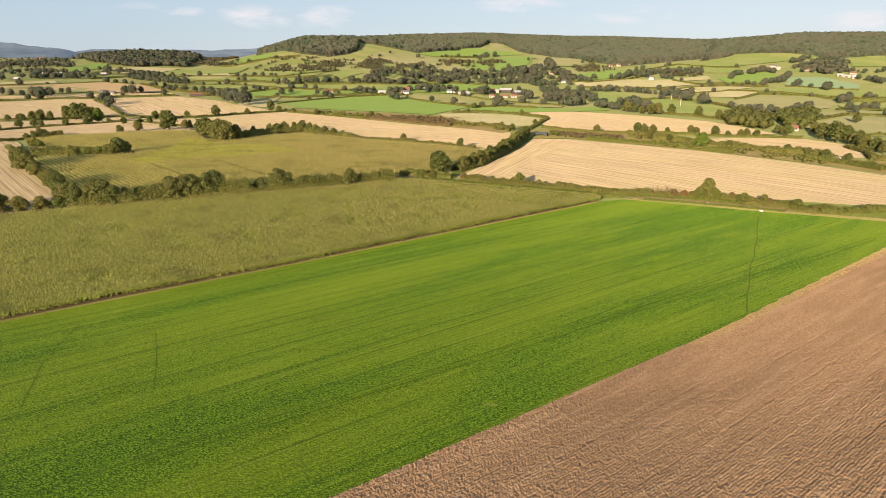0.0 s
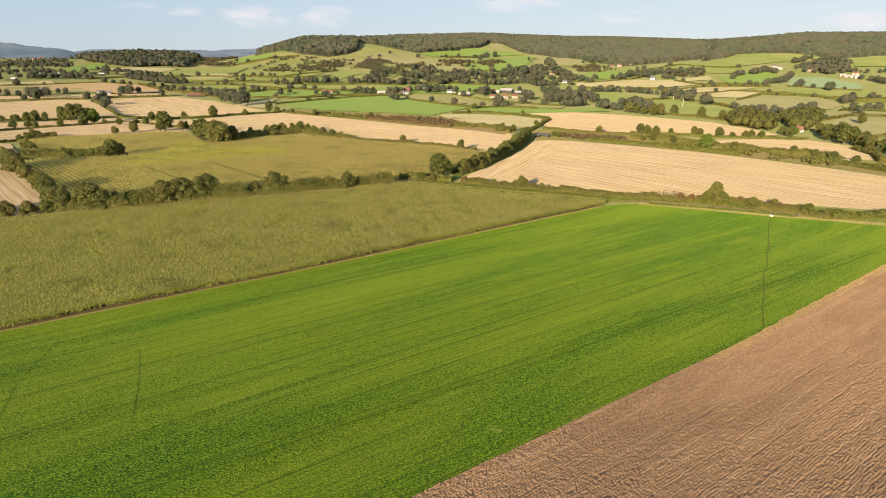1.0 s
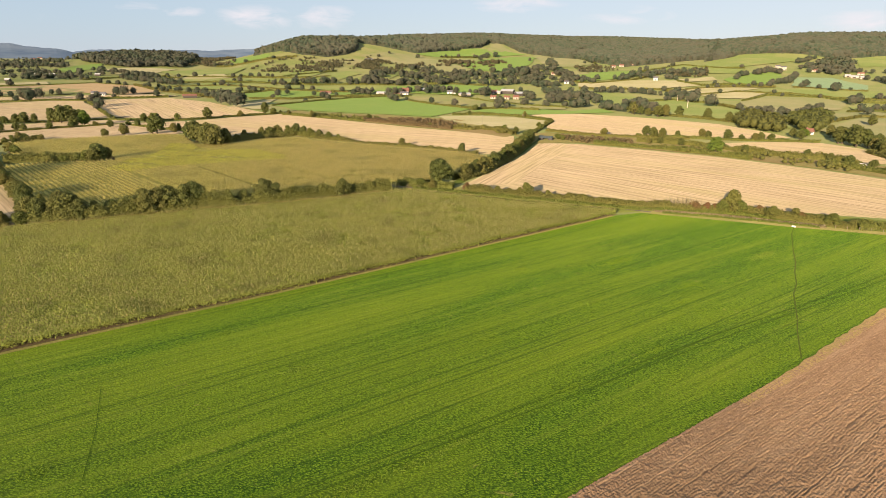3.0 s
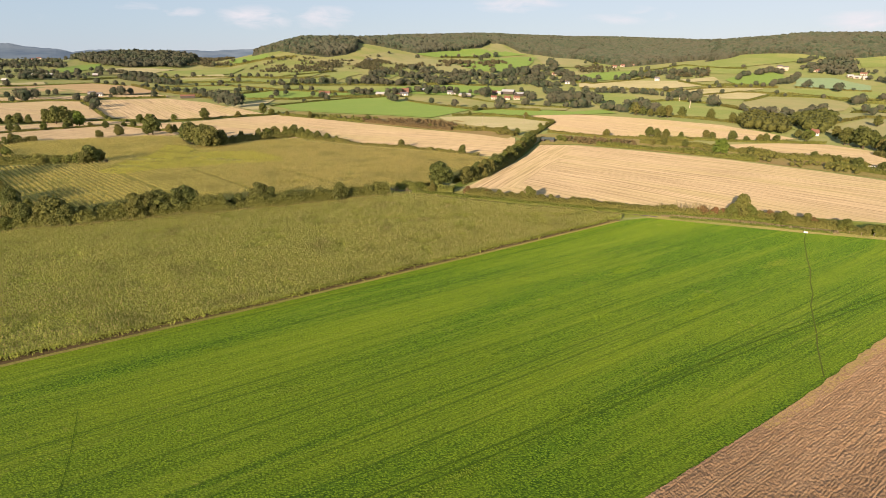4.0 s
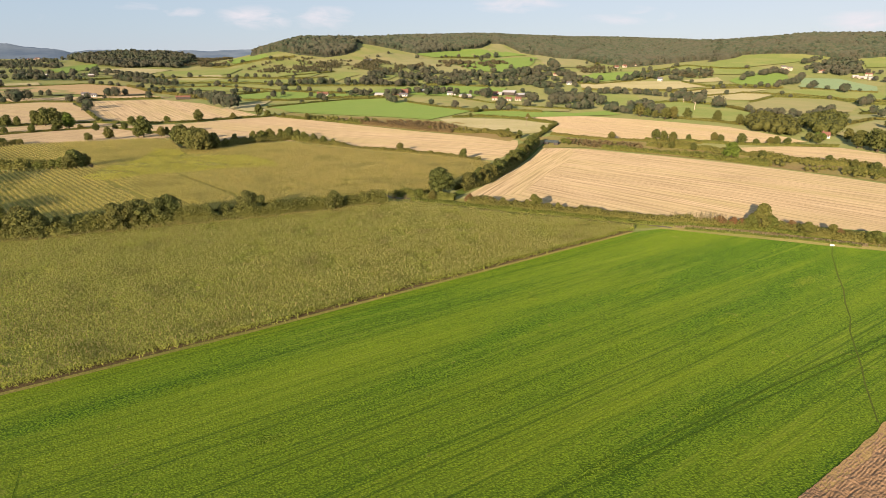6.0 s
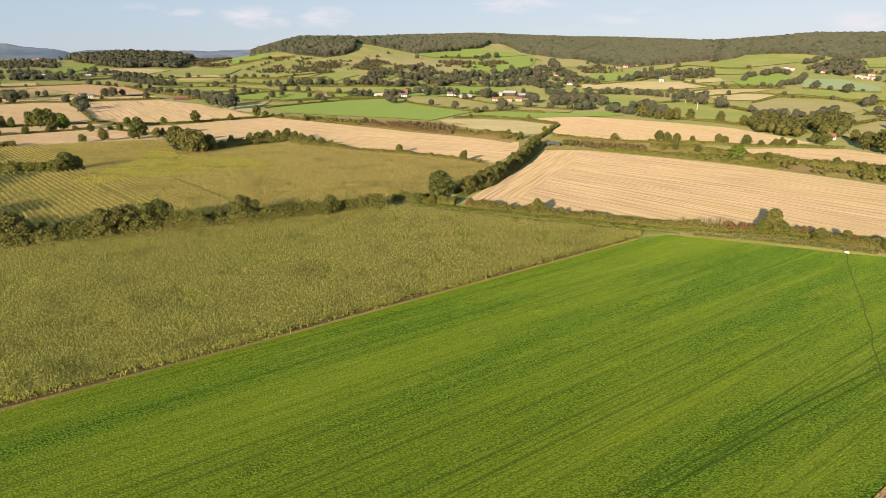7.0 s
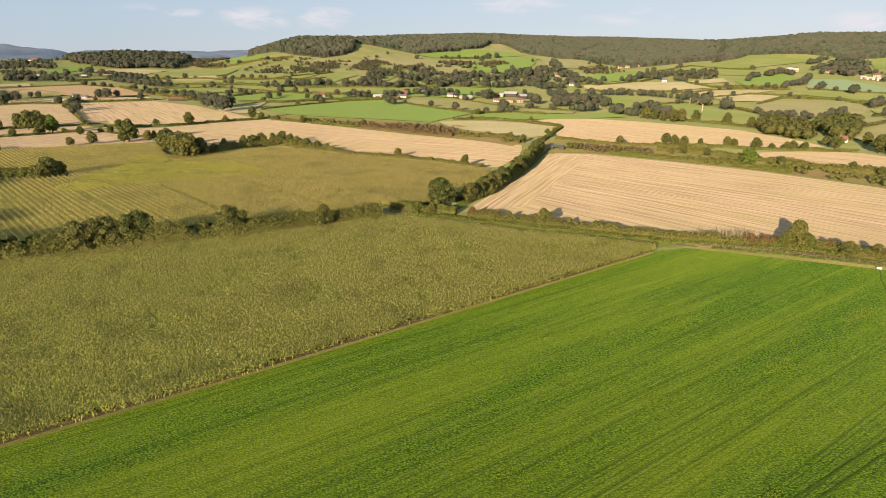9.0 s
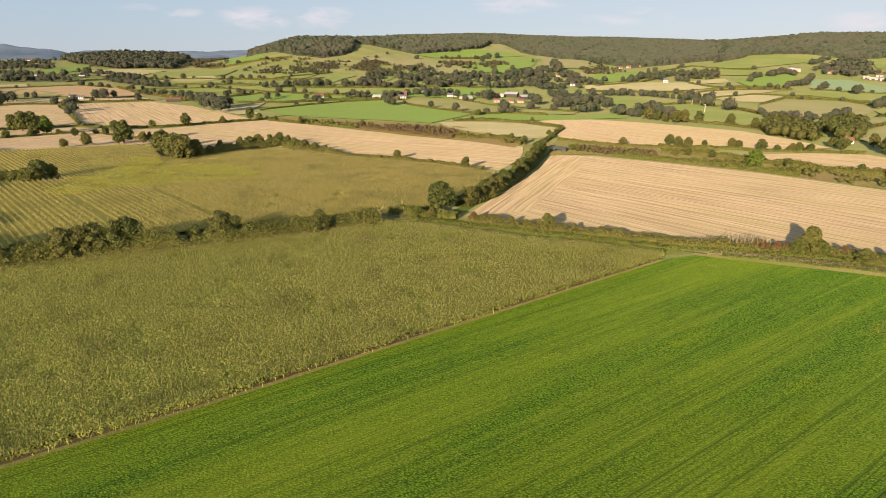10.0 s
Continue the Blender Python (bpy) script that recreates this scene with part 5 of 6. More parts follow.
trees("oak", [(142.3, 445.9, 6.4), (144.3, 436.4, 6.6), (150.6, 436.9, 5.8), (162.3, 441.0, 3.8), (178.8, 439.2, 5.4), (181.8, 436.3, 4.6), (191.6, 427.8, 6.5), (207.4, 423.1, 4.8), (212.3, 423.5, 4.8), (218.9, 424.0, 4.4), (516, 907, 10.9), (530, 859, 12.8), (487, 756, 11.3), (503, 768, 11.5), (418, 623, 8.8), (353, 522, 8.9)])
trees("oak", [(292, 747, 13.3), (294, 699, 13.8), (311, 820, 8.4), (298, 806, 9.0), (318, 797, 8.9), (272.6, 446.8, 8.1), (261.4, 415.7, 9.5), (262.1, 404.3, 12.0), (286.4, 429.2, 7.4), (242.9, 431.9, 6.2), (244.3, 444.5, 5.9), (263.3, 387.4, 7.8), (259.3, 370.7, 7.8), (255.3, 354.8, 7.5), (252.3, 344.7, 7.3)])
trees("oak", [(-114.2, 196.5, 9.3), (-118.1, 196.4, 7.8), (-111.0, 196.6, 7.1), (-123.6, 196.2, 7.3), (-128.4, 198.4, 7.5), (-89.7, 209.9, 8.9), (-92.7, 207.1, 8.5), (-82.6, 213.6, 9.1), (-85.1, 211.4, 8.8), (-95.1, 205.1, 8.9), (-63.4, 226.1, 8.0), (-59.9, 227.0, 6.4), (-68.8, 219.8, 5.7), (-36.4, 231.2, 7.1)])
trees("oak", [(-152.5, 389.5, 12.0), (-146.0, 384.5, 10.5), (-131.5, 364.5, 11.5), (-137.5, 368.0, 12.5), (-128.0, 372.5, 9.5), (-119.0, 413.0, 6.5), (-111.0, 423.0, 7.0), (-100.0, 427.0, 7.2), (-94.0, 423.0, 6.2), (-81.0, 411.0, 5.6)])
trees("bush", [(-127.0, 403.0, 6.0), (-115.0, 419.0, 6.4), (-105.0, 427.0, 6.2), (-88.0, 417.0, 6.0), (-74.0, 404.5, 5.0), (-67.0, 399.0, 4.2)])
trees("oak", [(9.0, 272.0, 6.4), (12.5, 277.5, 5.6), (24.0, 304.0, 6.6), (33.5, 333.0, 7.0), (37.5, 345.0, 6.2), (42.0, 361.0, 7.2), (46.5, 378.0, 6.6), (52.0, 398.0, 7.4), (55.5, 412.0, 6.8)])
trees("bush", [(16.0, 283.5, 5.6), (20.0, 293.5, 6.4), (29.0, 318.0, 6.2), (31.5, 326.0, 5.4), (40.0, 353.5, 6.0), (44.5, 370.0, 5.6), (49.5, 388.5, 6.4), (54.0, 405.0, 5.8)])
trees("bush", [(-142.0, 186.5, 6.6), (-137.0, 188.0, 5.6), (-131.5, 190.0, 5.0), (-127.0, 192.5, 4.6), (-147.0, 184.0, 7.0), (-153.0, 181.0, 7.2)])
trees("oak", [(-190.0, 267.0, 8.6), (-186.0, 262.5, 9.0), (-181.0, 257.0, 7.6), (-146.5, 221.5, 7.4), (-143.0, 217.5, 7.0), (-134.5, 205.5, 6.4), (-131.0, 203.5, 6.8), (-122.0, 203.5, 8.2), (-118.5, 203.0, 7.6)])
trees("bush", [(-224.0, 331.0, 4.6), (-229.0, 335.0, 4.8), (-219.0, 326.0, 4.2), (-174.0, 252.0, 5.6), (-168.5, 245.5, 5.0), (-158.0, 234.0, 4.6), (-150.5, 226.0, 6.6), (-110.5, 203.5, 5.2), (-106.0, 205.0, 5.6)])
trees("oak", [(-165.6, 305.6, 8.5), (-166.8, 302.3, 6.8), (-164.6, 310.7, 6.2), (18.1, 291.3, 6.3), (14.2, 288.3, 5.7), (27.4, 311.6, 6.0)])
trees("bush", [(31.0, 239.0, 5.2), (28.1, 240.0, 3.2), (20.5, 243.0, 3.0), (24.5, 241.4, 2.8), (38.5, 236.4, 3.0), (-4.5, 251.2, 3.6), (-9.5, 253.2, 3.4), (97.9, 217.8, 7.6), (94.5, 217.0, 4.4), (100.3, 215.9, 4.4), (107.7, 209.8, 4.3), (103.9, 216.0, 2.6), (114.9, 208.8, 3.9), (122.6, 202.0, 4.3), (118.7, 206.6, 2.4), (120.6, 205.4, 2.4)])
trees("autumn", [(8.6, 247.6, 3.1), (11.6, 246.2, 2.6), (16.2, 244.2, 2.8), (34.6, 236.8, 2.6), (86.5, 220.4, 3.2), (90.0, 219.4, 3.0), (-30.5, 241.0, 3.6), (-33.8, 239.6, 3.2), (-60.5, 222.0, 3.4), (116.3, 208.3, 3.0), (106.3, 215.5, 3.1), (93.0, 219.6, 2.6)])
trees("bush", [(-154.8, 233.6, 3.4), (-137.4, 217.4, 3.9), (-143.7, 220.9, 3.9), (-200.1, 284.7, 4.7), (-179.8, 259.9, 4.3), (-217.5, 302.3, 3.8)])
trees("pale", [(73.4, 223.8, 4.0), (76.0, 223.1, 3.4), (79.2, 221.9, 4.9), (82.0, 222.0, 4.3), (83.6, 221.3, 4.9), (85.5, 221.4, 4.1), (71.7, 224.4, 3.1), (67.7, 226.4, 2.3), (61.9, 229.2, 2.1), (58.2, 229.8, 1.8)])
trees("oak", [(-148, 571, 2.7), (-137, 557, 4.2), (-113, 539, 5.6), (211.7, 313.1, 3.9), (205.9, 323.0, 4.7), (203.1, 333.9, 4.2), (200.2, 350.4, 4.0), (147.9, 395.1, 4.5), (137.5, 403.0, 4.2), (129.8, 402.4, 3.5), (172.5, 363.7, 4.2)])
trees("oak", [(80, 1061, 9.8), (115, 1124, 7.2), (167, 1252, 6.9), (116, 1463, 13.4), (87, 1325, 13.4), (70, 1238, 11.4), (189, 1144, 15.8), (191, 1107, 14.3), (150, 1047, 14.5), (130, 1034, 14.3), (267, 1217, 5.6), (-56, 1316, 8.4), (-114, 1311, 6.0), (-131, 1265, 5.8)])
trees("oak", [(-510, 725, 8.1), (-496, 724, 6.8), (-531, 740, 9.0), (-333, 798, 6.0), (-316, 783, 6.6), (-353, 814, 6.1), (-295, 755, 9.2), (-280, 742, 9.7), (-261, 716, 9.4), (-355, 797, 7.4), (-252, 819, 6.1), (-232, 906, 5.9), (-193, 777, 5.8), (-147, 777, 4.4), (-131, 767, 4.3)])
tree_row(10, [(-237, 875), (-197, 879), (-151, 890), (-110, 886)])
tree_row(9, [(164, 651), (178, 614), (188, 592), (209, 573)])
tree_row(10, [(174, 666), (206, 692), (203, 605)])
tree_row(10, [(264, 975), (317, 1020), (382, 1047), (423, 1031)])
tree_row(9, [(295, 1006), (334, 987), (364, 970)])
tree_row(10, [(282, 804), (300, 813), (334, 823)])
tree_row(9, [(450, 986), (495, 1045), (547, 1073), (575, 1072)])
tree_row(9, [(473, 923), (514, 953), (570, 1027)])
tree_row(8, [(202, 837), (227, 847), (264, 839), (290, 805)])
tree_row(10, [(656, 1188), (707, 1225), (727, 1201), (751, 1171)])
tree_row(10, [(515, 1046), (551, 1093), (553, 1047)])
tree_row(9, [(-610, 1109), (-540, 1069), (-446, 987)])
tree_row(9, [(-496, 980), (-440, 935), (-370, 888)])
tree_row(8, [(-734, 1041), (-704, 1068), (-640, 1057), (-612, 1076)])
tree_row(8, [(-924, 1298), (-836, 1272), (-735, 1218)])
tree_row(9, [(-626, 947), (-607, 972), (-558, 964)])
tree_row(10, [(260, 418), (261, 390), (252, 355)])
tree_row(8, [(299, 630), (317, 609), (356, 628), (413, 685)])
tree_row(10, [(657, 988), (663, 957), (658, 926)])
tree_row(9, [(-70, 794), (-49, 813), (-20, 840), (10, 832)])
tree_row(9, [(-20, 811), (25, 804), (47, 800)])
tree_row(8, [(684, 1060), (702, 1044), (743, 1053)])
closed_canopy("knoll_wood", [(-385, 1290), (-313, 1239), (-271, 1221), (-227, 1222), (-195, 1258), (-180, 1292), (-178, 1318), (-200, 1420), (-260, 1480), (-360, 1430)], 8.0, 10, 2.2, "rounded broadleaf wood on a knoll")
closed_canopy("ridge_wood", [(-222, 1425), (-196, 1390), (-174, 1373), (-120, 1381), (-59, 1389), (4, 1478), (88, 1568), (115, 1658), (153, 1669), (188, 1583), (235, 1561), (291, 1521), (520, 2100), (380, 2350), (150, 2050), (-80, 1760), (-190, 1620)], 8.5, 9, 2.3, "broadleaf woodland canopy on the hills")
closed_canopy("ridge_wood", [(251, 1570), (296, 1249), (327, 1156), (407, 1212), (563, 1354), (640, 1500), (720, 1700), (900, 2000), (1000, 2300), (1100, 2900), (1250, 3250), (700, 2950), (420, 2480)], 10.5, 9.5, 3.0, "broadleaf woodland canopy on the hills")
closed_canopy("hanger_wood", [(511, 1253), (620, 1349), (704, 1282), (760, 1221), (863, 1233), (1350, 1450), (1350, 1640), (900, 1640), (820, 2000), (760, 1950), (690, 1700), (640, 1500)], 8.5, 9, 2.3, "broadleaf woodland canopy on the hills")
wood(8.5, 11, "left_wood", [(-738, 1304), (-680, 1261), (-588, 1188), (-546, 1217), (-489, 1183), (-506, 1268), (-560, 1440), (-700, 1450), (-880, 1500)])
wood(7.2, 4.8, "hill_scrub", [(-494, 1195), (-421, 1203), (-405, 1240), (-470, 1440), (-560, 1440), (-510, 1280)])
wood(7.5, 7.5, "valley_wood", [(-126, 944), (-93, 1061), (-47, 1114), (13, 1077), (71, 1068), (113, 1099), (176, 1125), (203, 1050), (230, 1002), (239, 960), (186, 913), (142, 897), (94, 904), (11, 895), (-69, 880), (-119, 891)])
wood(9, 9, "valley_wood", [(108, 710), (130, 661), (160, 672), (188, 750), (188, 829), (166, 853), (132, 835)])
wood(6, 7.5, "thicket", [(245, 537), (279, 586), (293, 572), (272, 505), (248, 465), (238, 478), (233, 497)])
wood(6, 8.5, "thicket", [(293, 542), (338, 595), (366, 606), (332, 547), (278, 468), (271, 481), (288, 524)])
wood(5.8, 4.1, "hill_scrub", [(-345, 1099), (-324, 1172), (-289, 1202), (-204, 1209), (-145, 1269), (-92, 1173), (-41, 1075), (-90, 1028), (-143, 1080), (-211, 1030), (-267, 1027)])
wood(6.5, 4.8, "hill_scrub", [(-68, 1119), (-29, 1205), (15, 1235), (68, 1192), (95, 1271), (122, 1198), (74, 1122), (13, 1132)])
wood(6.5, 5.4, "hill_scrub", [(204, 1058), (241, 1145), (282, 1145), (323, 1107), (261, 1055)])
wood(7.2, 6.1, "hill_scrub", [(358, 1060), (415, 1112), (452, 1091), (415, 1009), (367, 1003)])
wood(15, 8, "plain_wood", [(-1553, 2186), (-1582, 2412), (-754, 1291), (-688, 1176), (-761, 1156), (-819, 1148)])
wood(14, 8, "plain_wood", [(-727, 1017), (-680, 1093), (-567, 1065), (-478, 1038), (-462, 964), (-570, 938), (-652, 909)])
wood(12, 9, "garden_wood", [(615, 1111), (685, 1183), (742, 1209), (758, 1182), (684, 1060), (634, 1040), (612, 1069)])
wood(3.8, 2.3, "bank_scrub", [(99, 418), (129, 411), (151, 390), (174, 359), (193, 333), (206.8, 314.8), (217.8, 293.2), (205.0, 275.0), (192.3, 291.5), (180.9, 310.9), (163, 335), (141, 361), (120, 381), (95, 397)])
wood(3.4, 2.0, "bracken", [(81, 438), (101, 427), (126, 417), (116, 392), (95, 400), (78, 410)])
wood(3.6, 2.2, "bracken", [(-48, 536), (-13, 530), (7, 514), (11, 481), (-12, 495), (-41, 509)])
wood(3.6, 2.4, "bank_scrub", [(11, 497), (29, 483), (44, 455), (44, 438), (27, 457), (6, 473)])
wood(4.0, 3.0, "bank_scrub", [(-117, 559), (-83, 542), (-52, 531), (-45, 505), (-80, 523), (-114, 544)])
trees("light", [(254.3, 445.3, 5.1), (257.3, 455.4, 4.8)])
trees("pale", [(87.1, 220.8, 4.5), (65.1, 227.1, 2.1), (53.0, 231.8, 1.6), (-18.5, 252.6, 2.2), (-14.2, 251.9, 2.2), (-9.9, 250.2, 2.1), (-26.7, 250.4, 2.4), (-46.8, 240.6, 2.9), (-48.6, 239.7, 2.9)])
trees("bush", [(57.6, 418.7, 3.4), (75.2, 419.9, 3.8), (77.7, 415.7, 3.4), (52.3, 409.7, 4.0)])
trees("oak", [(-60, 723, 9.9), (-55, 718, 7.4), (-33, 823, 6.4), (-19, 814, 8.4), (-10, 826, 9.2), (-2, 811, 9.8), (-22, 804, 5.5), (40, 810, 5.6), (46, 799, 8.9), (53, 789, 11.5), (101, 839, 6.5), (100, 772, 9.3), (101, 739, 11.4), (33, 820, 4.9), (-109, 799, 8.2), (-98, 790, 8.1), (-92, 806, 6.9)])
wood(40, 7, "plain_wood", [(-2448, 3454), (-2292, 3502), (-2420, 4221), (-697, 1342), (-752, 1330), (-1721, 2625), (-1721, 2423)])

lone = np.array(FAR_TREES)
canopy("far_trees", lone[:, :2] + 0.0, lone[:, 2], lone[:, 2] * 0.52 * rng.uniform(0.85, 1.2, len(lone)), 120, 0.27, "scattered dark green trees among the far fields")


# ---- buildings ----
def plain(name, a, b, scale=2.0, rough=0.8, metal=0.0):
    m, n, l, bs = material(name, rough, 0.3)
    p = place_of(n, l)
    col = ramp_of(n, l, noise_of(n, l, p, scale, 4, 0.7), [(0.3, a), (0.7, b)])
    col = mix(n, l, ramp_of(n, l, noise_of(n, l, p, scale * 0.15, 3), [(0.5, (0, 0, 0)), (0.8, (0.4, 0.4, 0.4))]), col, a)
    l.new(col, bs.inputs["Base Color"])
    bs.inputs["Metallic"].default_value = metal
    bump(n, l, bs, noise_of(n, l, p, scale * 4, 3), 0.3, 0.03)
    return m


WHITE = plain("white_render", (0.6, 0.57, 0.52), (0.78, 0.76, 0.72))
CREAM = plain("cream_stone", (0.42, 0.35, 0.25), (0.6, 0.52, 0.4))
BRICK = plain("red_brick", (0.14, 0.075, 0.055), (0.25, 0.135, 0.1), 4.0)
TILE = plain("red_roof_tiles", (0.16, 0.075, 0.05), (0.26, 0.125, 0.085), 3.0)
SLATE = plain("slate_roof", (0.09, 0.09, 0.1), (0.17, 0.165, 0.165), 3.0)
SHEET = plain("grey_roof_sheet", (0.3, 0.3, 0.3), (0.48, 0.48, 0.47), 1.5, 0.6)
DARK = plain("dark_boards", (0.05, 0.045, 0.04), (0.1, 0.085, 0.07), 3.0)
TIMBER = plain("weathered_timber", (0.16, 0.13, 0.1), (0.3, 0.26, 0.2), 6.0)
TEAL = plain("painted_girder", (0.022, 0.036, 0.04), (0.05, 0.072, 0.078), 1.5, 0.6)
GLASS, _, _, gb = material("window_glass", 0.08, 0.6)
gb.inputs["Base Color"].default_value = (0.03, 0.035, 0.04, 1)


def box(bm, x0, x1, y0, y1, z0, z1):
    v = [bm.verts.new(p) for p in ((x0, y0, z0), (x1, y0, z0), (x1, y1, z0), (x0, y1, z0), (x0, y0, z1), (x1, y0, z1), (x1, y1, z1), (x0, y1, z1))]
    for f in ((3, 2, 1, 0), (4, 5, 6, 7), (0, 1, 5, 4), (1, 2, 6, 5), (2, 3, 7, 6), (3, 0, 4, 7)):
        bm.faces.new([v[i] for i in f])


def part(name, bm, mat, parent, label=""):
    me = bpy.data.meshes.new(name)
    bm.to_mesh(me)
    bm.free()
    me.materials.append(mat)
    ob = new(name, me)
    ob.parent = parent
    if label:
        ob["label"] = label
    return ob


def boxed(name, mat, parent, *dims, label=""):
    bm = bmesh.new()
    box(bm, *dims)
    return part(name, bm, mat, parent, label)


KINDS = {  # wall, roof, depth over length, share of height in the walls, chimneys, windows
    "white_barn": (CREAM, SHEET, 0.5, 0.6, 0, 0, "long low farm barn with a pale sheet roof", "barn"),
    "grey_barn": (DARK, SHEET, 0.6, 0.62, 0, 0, "large grey farm shed beside trees", "barn"),
    "red_barn": (DARK, TILE, 0.3, 0.68, 0, 0, "long open-fronted barn with a red roof", "barn"),
    "red_house": (BRICK, TILE, 0.7, 0.6, 2, 3, "red brick farmhouse with a tiled roof", "house"),
    "red_cottage": (WHITE, TILE, 0.7, 0.55, 1, 2, "white cottage with a red tiled roof among trees", "house"),
    "red_long": (CREAM, TILE, 0.35, 0.6, 2, 4, "long cream house with a red tiled roof", "house"),
    "white_house": (WHITE, SLATE, 0.6, 0.6, 1, 3, "white rendered house with a slate roof", "house"),
    "cream_house": (CREAM, TILE, 0.6, 0.62, 1, 3, "cream stone house with a tiled roof", "house"),
    "mansion": (CREAM, SLATE, 0.7, 0.8, 2, 4, "tall cream stone country house on the slope", "house")}
built_count = [0]


def building(kind, x, y, long, high):
    wall, roof, deep, share, chimneys, windows, label, category = KINDS[kind]
    long, high = long * 0.84, high * 0.88
    built_count[0] += 1
    r0 = random.Random(built_count[0])
    ob = new(category)
    ob.matrix_world = pose(x, y, float(terrain(x, y)) - 0.3, 0, 0, r0.uniform(-25, 25) - math.degrees(math.atan2(x, y)) * 0.5)
    L, D, e, h = long / 2, max(long * deep, 4.5) / 2, high * share, high
    # walls with their gables
    bm = bmesh.new()
    t = 0.3
    box(bm, -L, L, -D, -D + t, 0, e)
    box(bm, -L, L, D - t, D, 0, e)
    for sx in (-L, L - t):
        v = [bm.verts.new(p) for p in ((sx, -D + t, 0), (sx, D - t, 0), (sx, D - t, e), (sx, 0, h - 0.15), (sx, -D + t, e))]
        w = [bm.verts.new((p.co.x + t, p.co.y, p.co.z)) for p in v]
        bm.faces.new(v[::-1]), bm.faces.new(w)
        for i in range(5):
            bm.faces.new((v[i], v[(i + 1) % 5], w[(i + 1) % 5], w[i]))
    part("wall", bm, wall, ob)
    # two roof slopes with thickness and overhang
    o = 0.35
    drop = (h - e) / D * o
    for s in (-1, 1):
        bm = bmesh.new()
        lo, hi = (s * (D + o), e - drop), (0, h)
        v = [bm.verts.new(p) for p in ((-L - o, lo[0], lo[1]), (L + o, lo[0], lo[1]), (L + o, hi[0], hi[1]), (-L - o, hi[0], hi[1]))]
        w = [bm.verts.new((p.co.x, p.co.y, p.co.z + 0.18)) for p in v]
        bm.faces.new(v[::-1]), bm.faces.new(w)
        for i in range(4):
            bm.faces.new((v[i], v[(i + 1) % 4], w[(i + 1) % 4], w[i]))
        bmesh.ops.recalc_face_normals(bm, faces=bm.faces)
        part("roof", bm, roof, ob)
    for i in range(chimneys):
        cx = (-0.8 if i == 0 else 0.7) * L
        boxed("chimney", BRICK, ob, cx - 0.4, cx + 0.4, -0.35, 0.35, h - 0.6, h + 1.0)
    for floor in range(2 if e > 4.2 else 1):
        for i in range(windows):
            cx = (i + 0.5) / windows * 2 * L - L
            z0 = 0.9 + floor * 2.5
            win = boxed("window", WHITE, ob, cx - 0.6, cx + 0.6, -D - 0.05, -D + 0.02, z0, z0 + 1.3)
            boxed("pane", GLASS, win, cx - 0.5, cx + 0.5, -D - 0.07, -D - 0.055, z0 + 0.1, z0 + 1.2)
    if windows:
        boxed("door", DARK, ob, -0.45, 0.45, -D - 0.06, -D + 0.02, 0.3, 2.3)
    else:
        boxed("doorway", DARK, ob, -L * 0.5, L * 0.3, -D - 0.06, -D + 0.02, 0.3, e * 0.85)
    return tagged(ob, label, category, "farm buildings" if category == "barn" else "houses")


def buildings(kind, rows):
    for x, y, long, high in rows:
        building(kind, x, y, long, high)


def poles(kind, rows):
    for x, y, h in rows:
        ob = new(kind)
        ob.matrix_world = pose(x, y, float(terrain(x, y)) - 0.2, 0, 0, 20)
        bm = bmesh.new()
        bmesh.ops.create_cone(bm, segments=8, radius1=0.16 if kind == "utility_pole" else 0.5, radius2=0.11 if kind == "utility_pole" else 0.22, depth=h, cap_ends=True, matrix=Matrix.Translation((0, 0, h / 2)))
        part("pole" if kind == "utility_pole" else "trunk", bm, TIMBER if kind == "utility_pole" else CREAM, ob)
        if kind == "utility_pole":
            boxed("crossarm", TIMBER, ob, -0.9, 0.9, -0.06, 0.06, h - 0.5, h - 0.36)
            for sx in (-0.8, 0.0, 0.8):
                bm = bmesh.new()
                bmesh.ops.create_cone(bm, segments=8, radius1=0.07, radius2=0.05, depth=0.2, cap_ends=True, matrix=Matrix.Translation((sx, 0, h - 0.26)))
                part("insulator", bm, WHITE, ob)
            tagged(ob, "weathered wooden utility pole with a crossarm", "pole", "utility poles")
        else:
            for k in range(3):
                bm = bmesh.new()
                m = Matrix.Translation((0, 0, h * (0.55 + 0.15 * k))) @ Matrix.Rotation(2.1 * k, 4, "Z") @ Matrix.Rotation(0.9, 4, "X") @ Matrix.Translation((0, 0, h * 0.14))
                bmesh.ops.create_cone(bm, segments=6, radius1=0.2, radius2=0.06, depth=h * 0.3, cap_ends=True, matrix=m)
                part("limb", bm, CREAM, ob)
            tagged(ob, "bleached bare trunk of a dead tree", "dead tree", "dead trees")


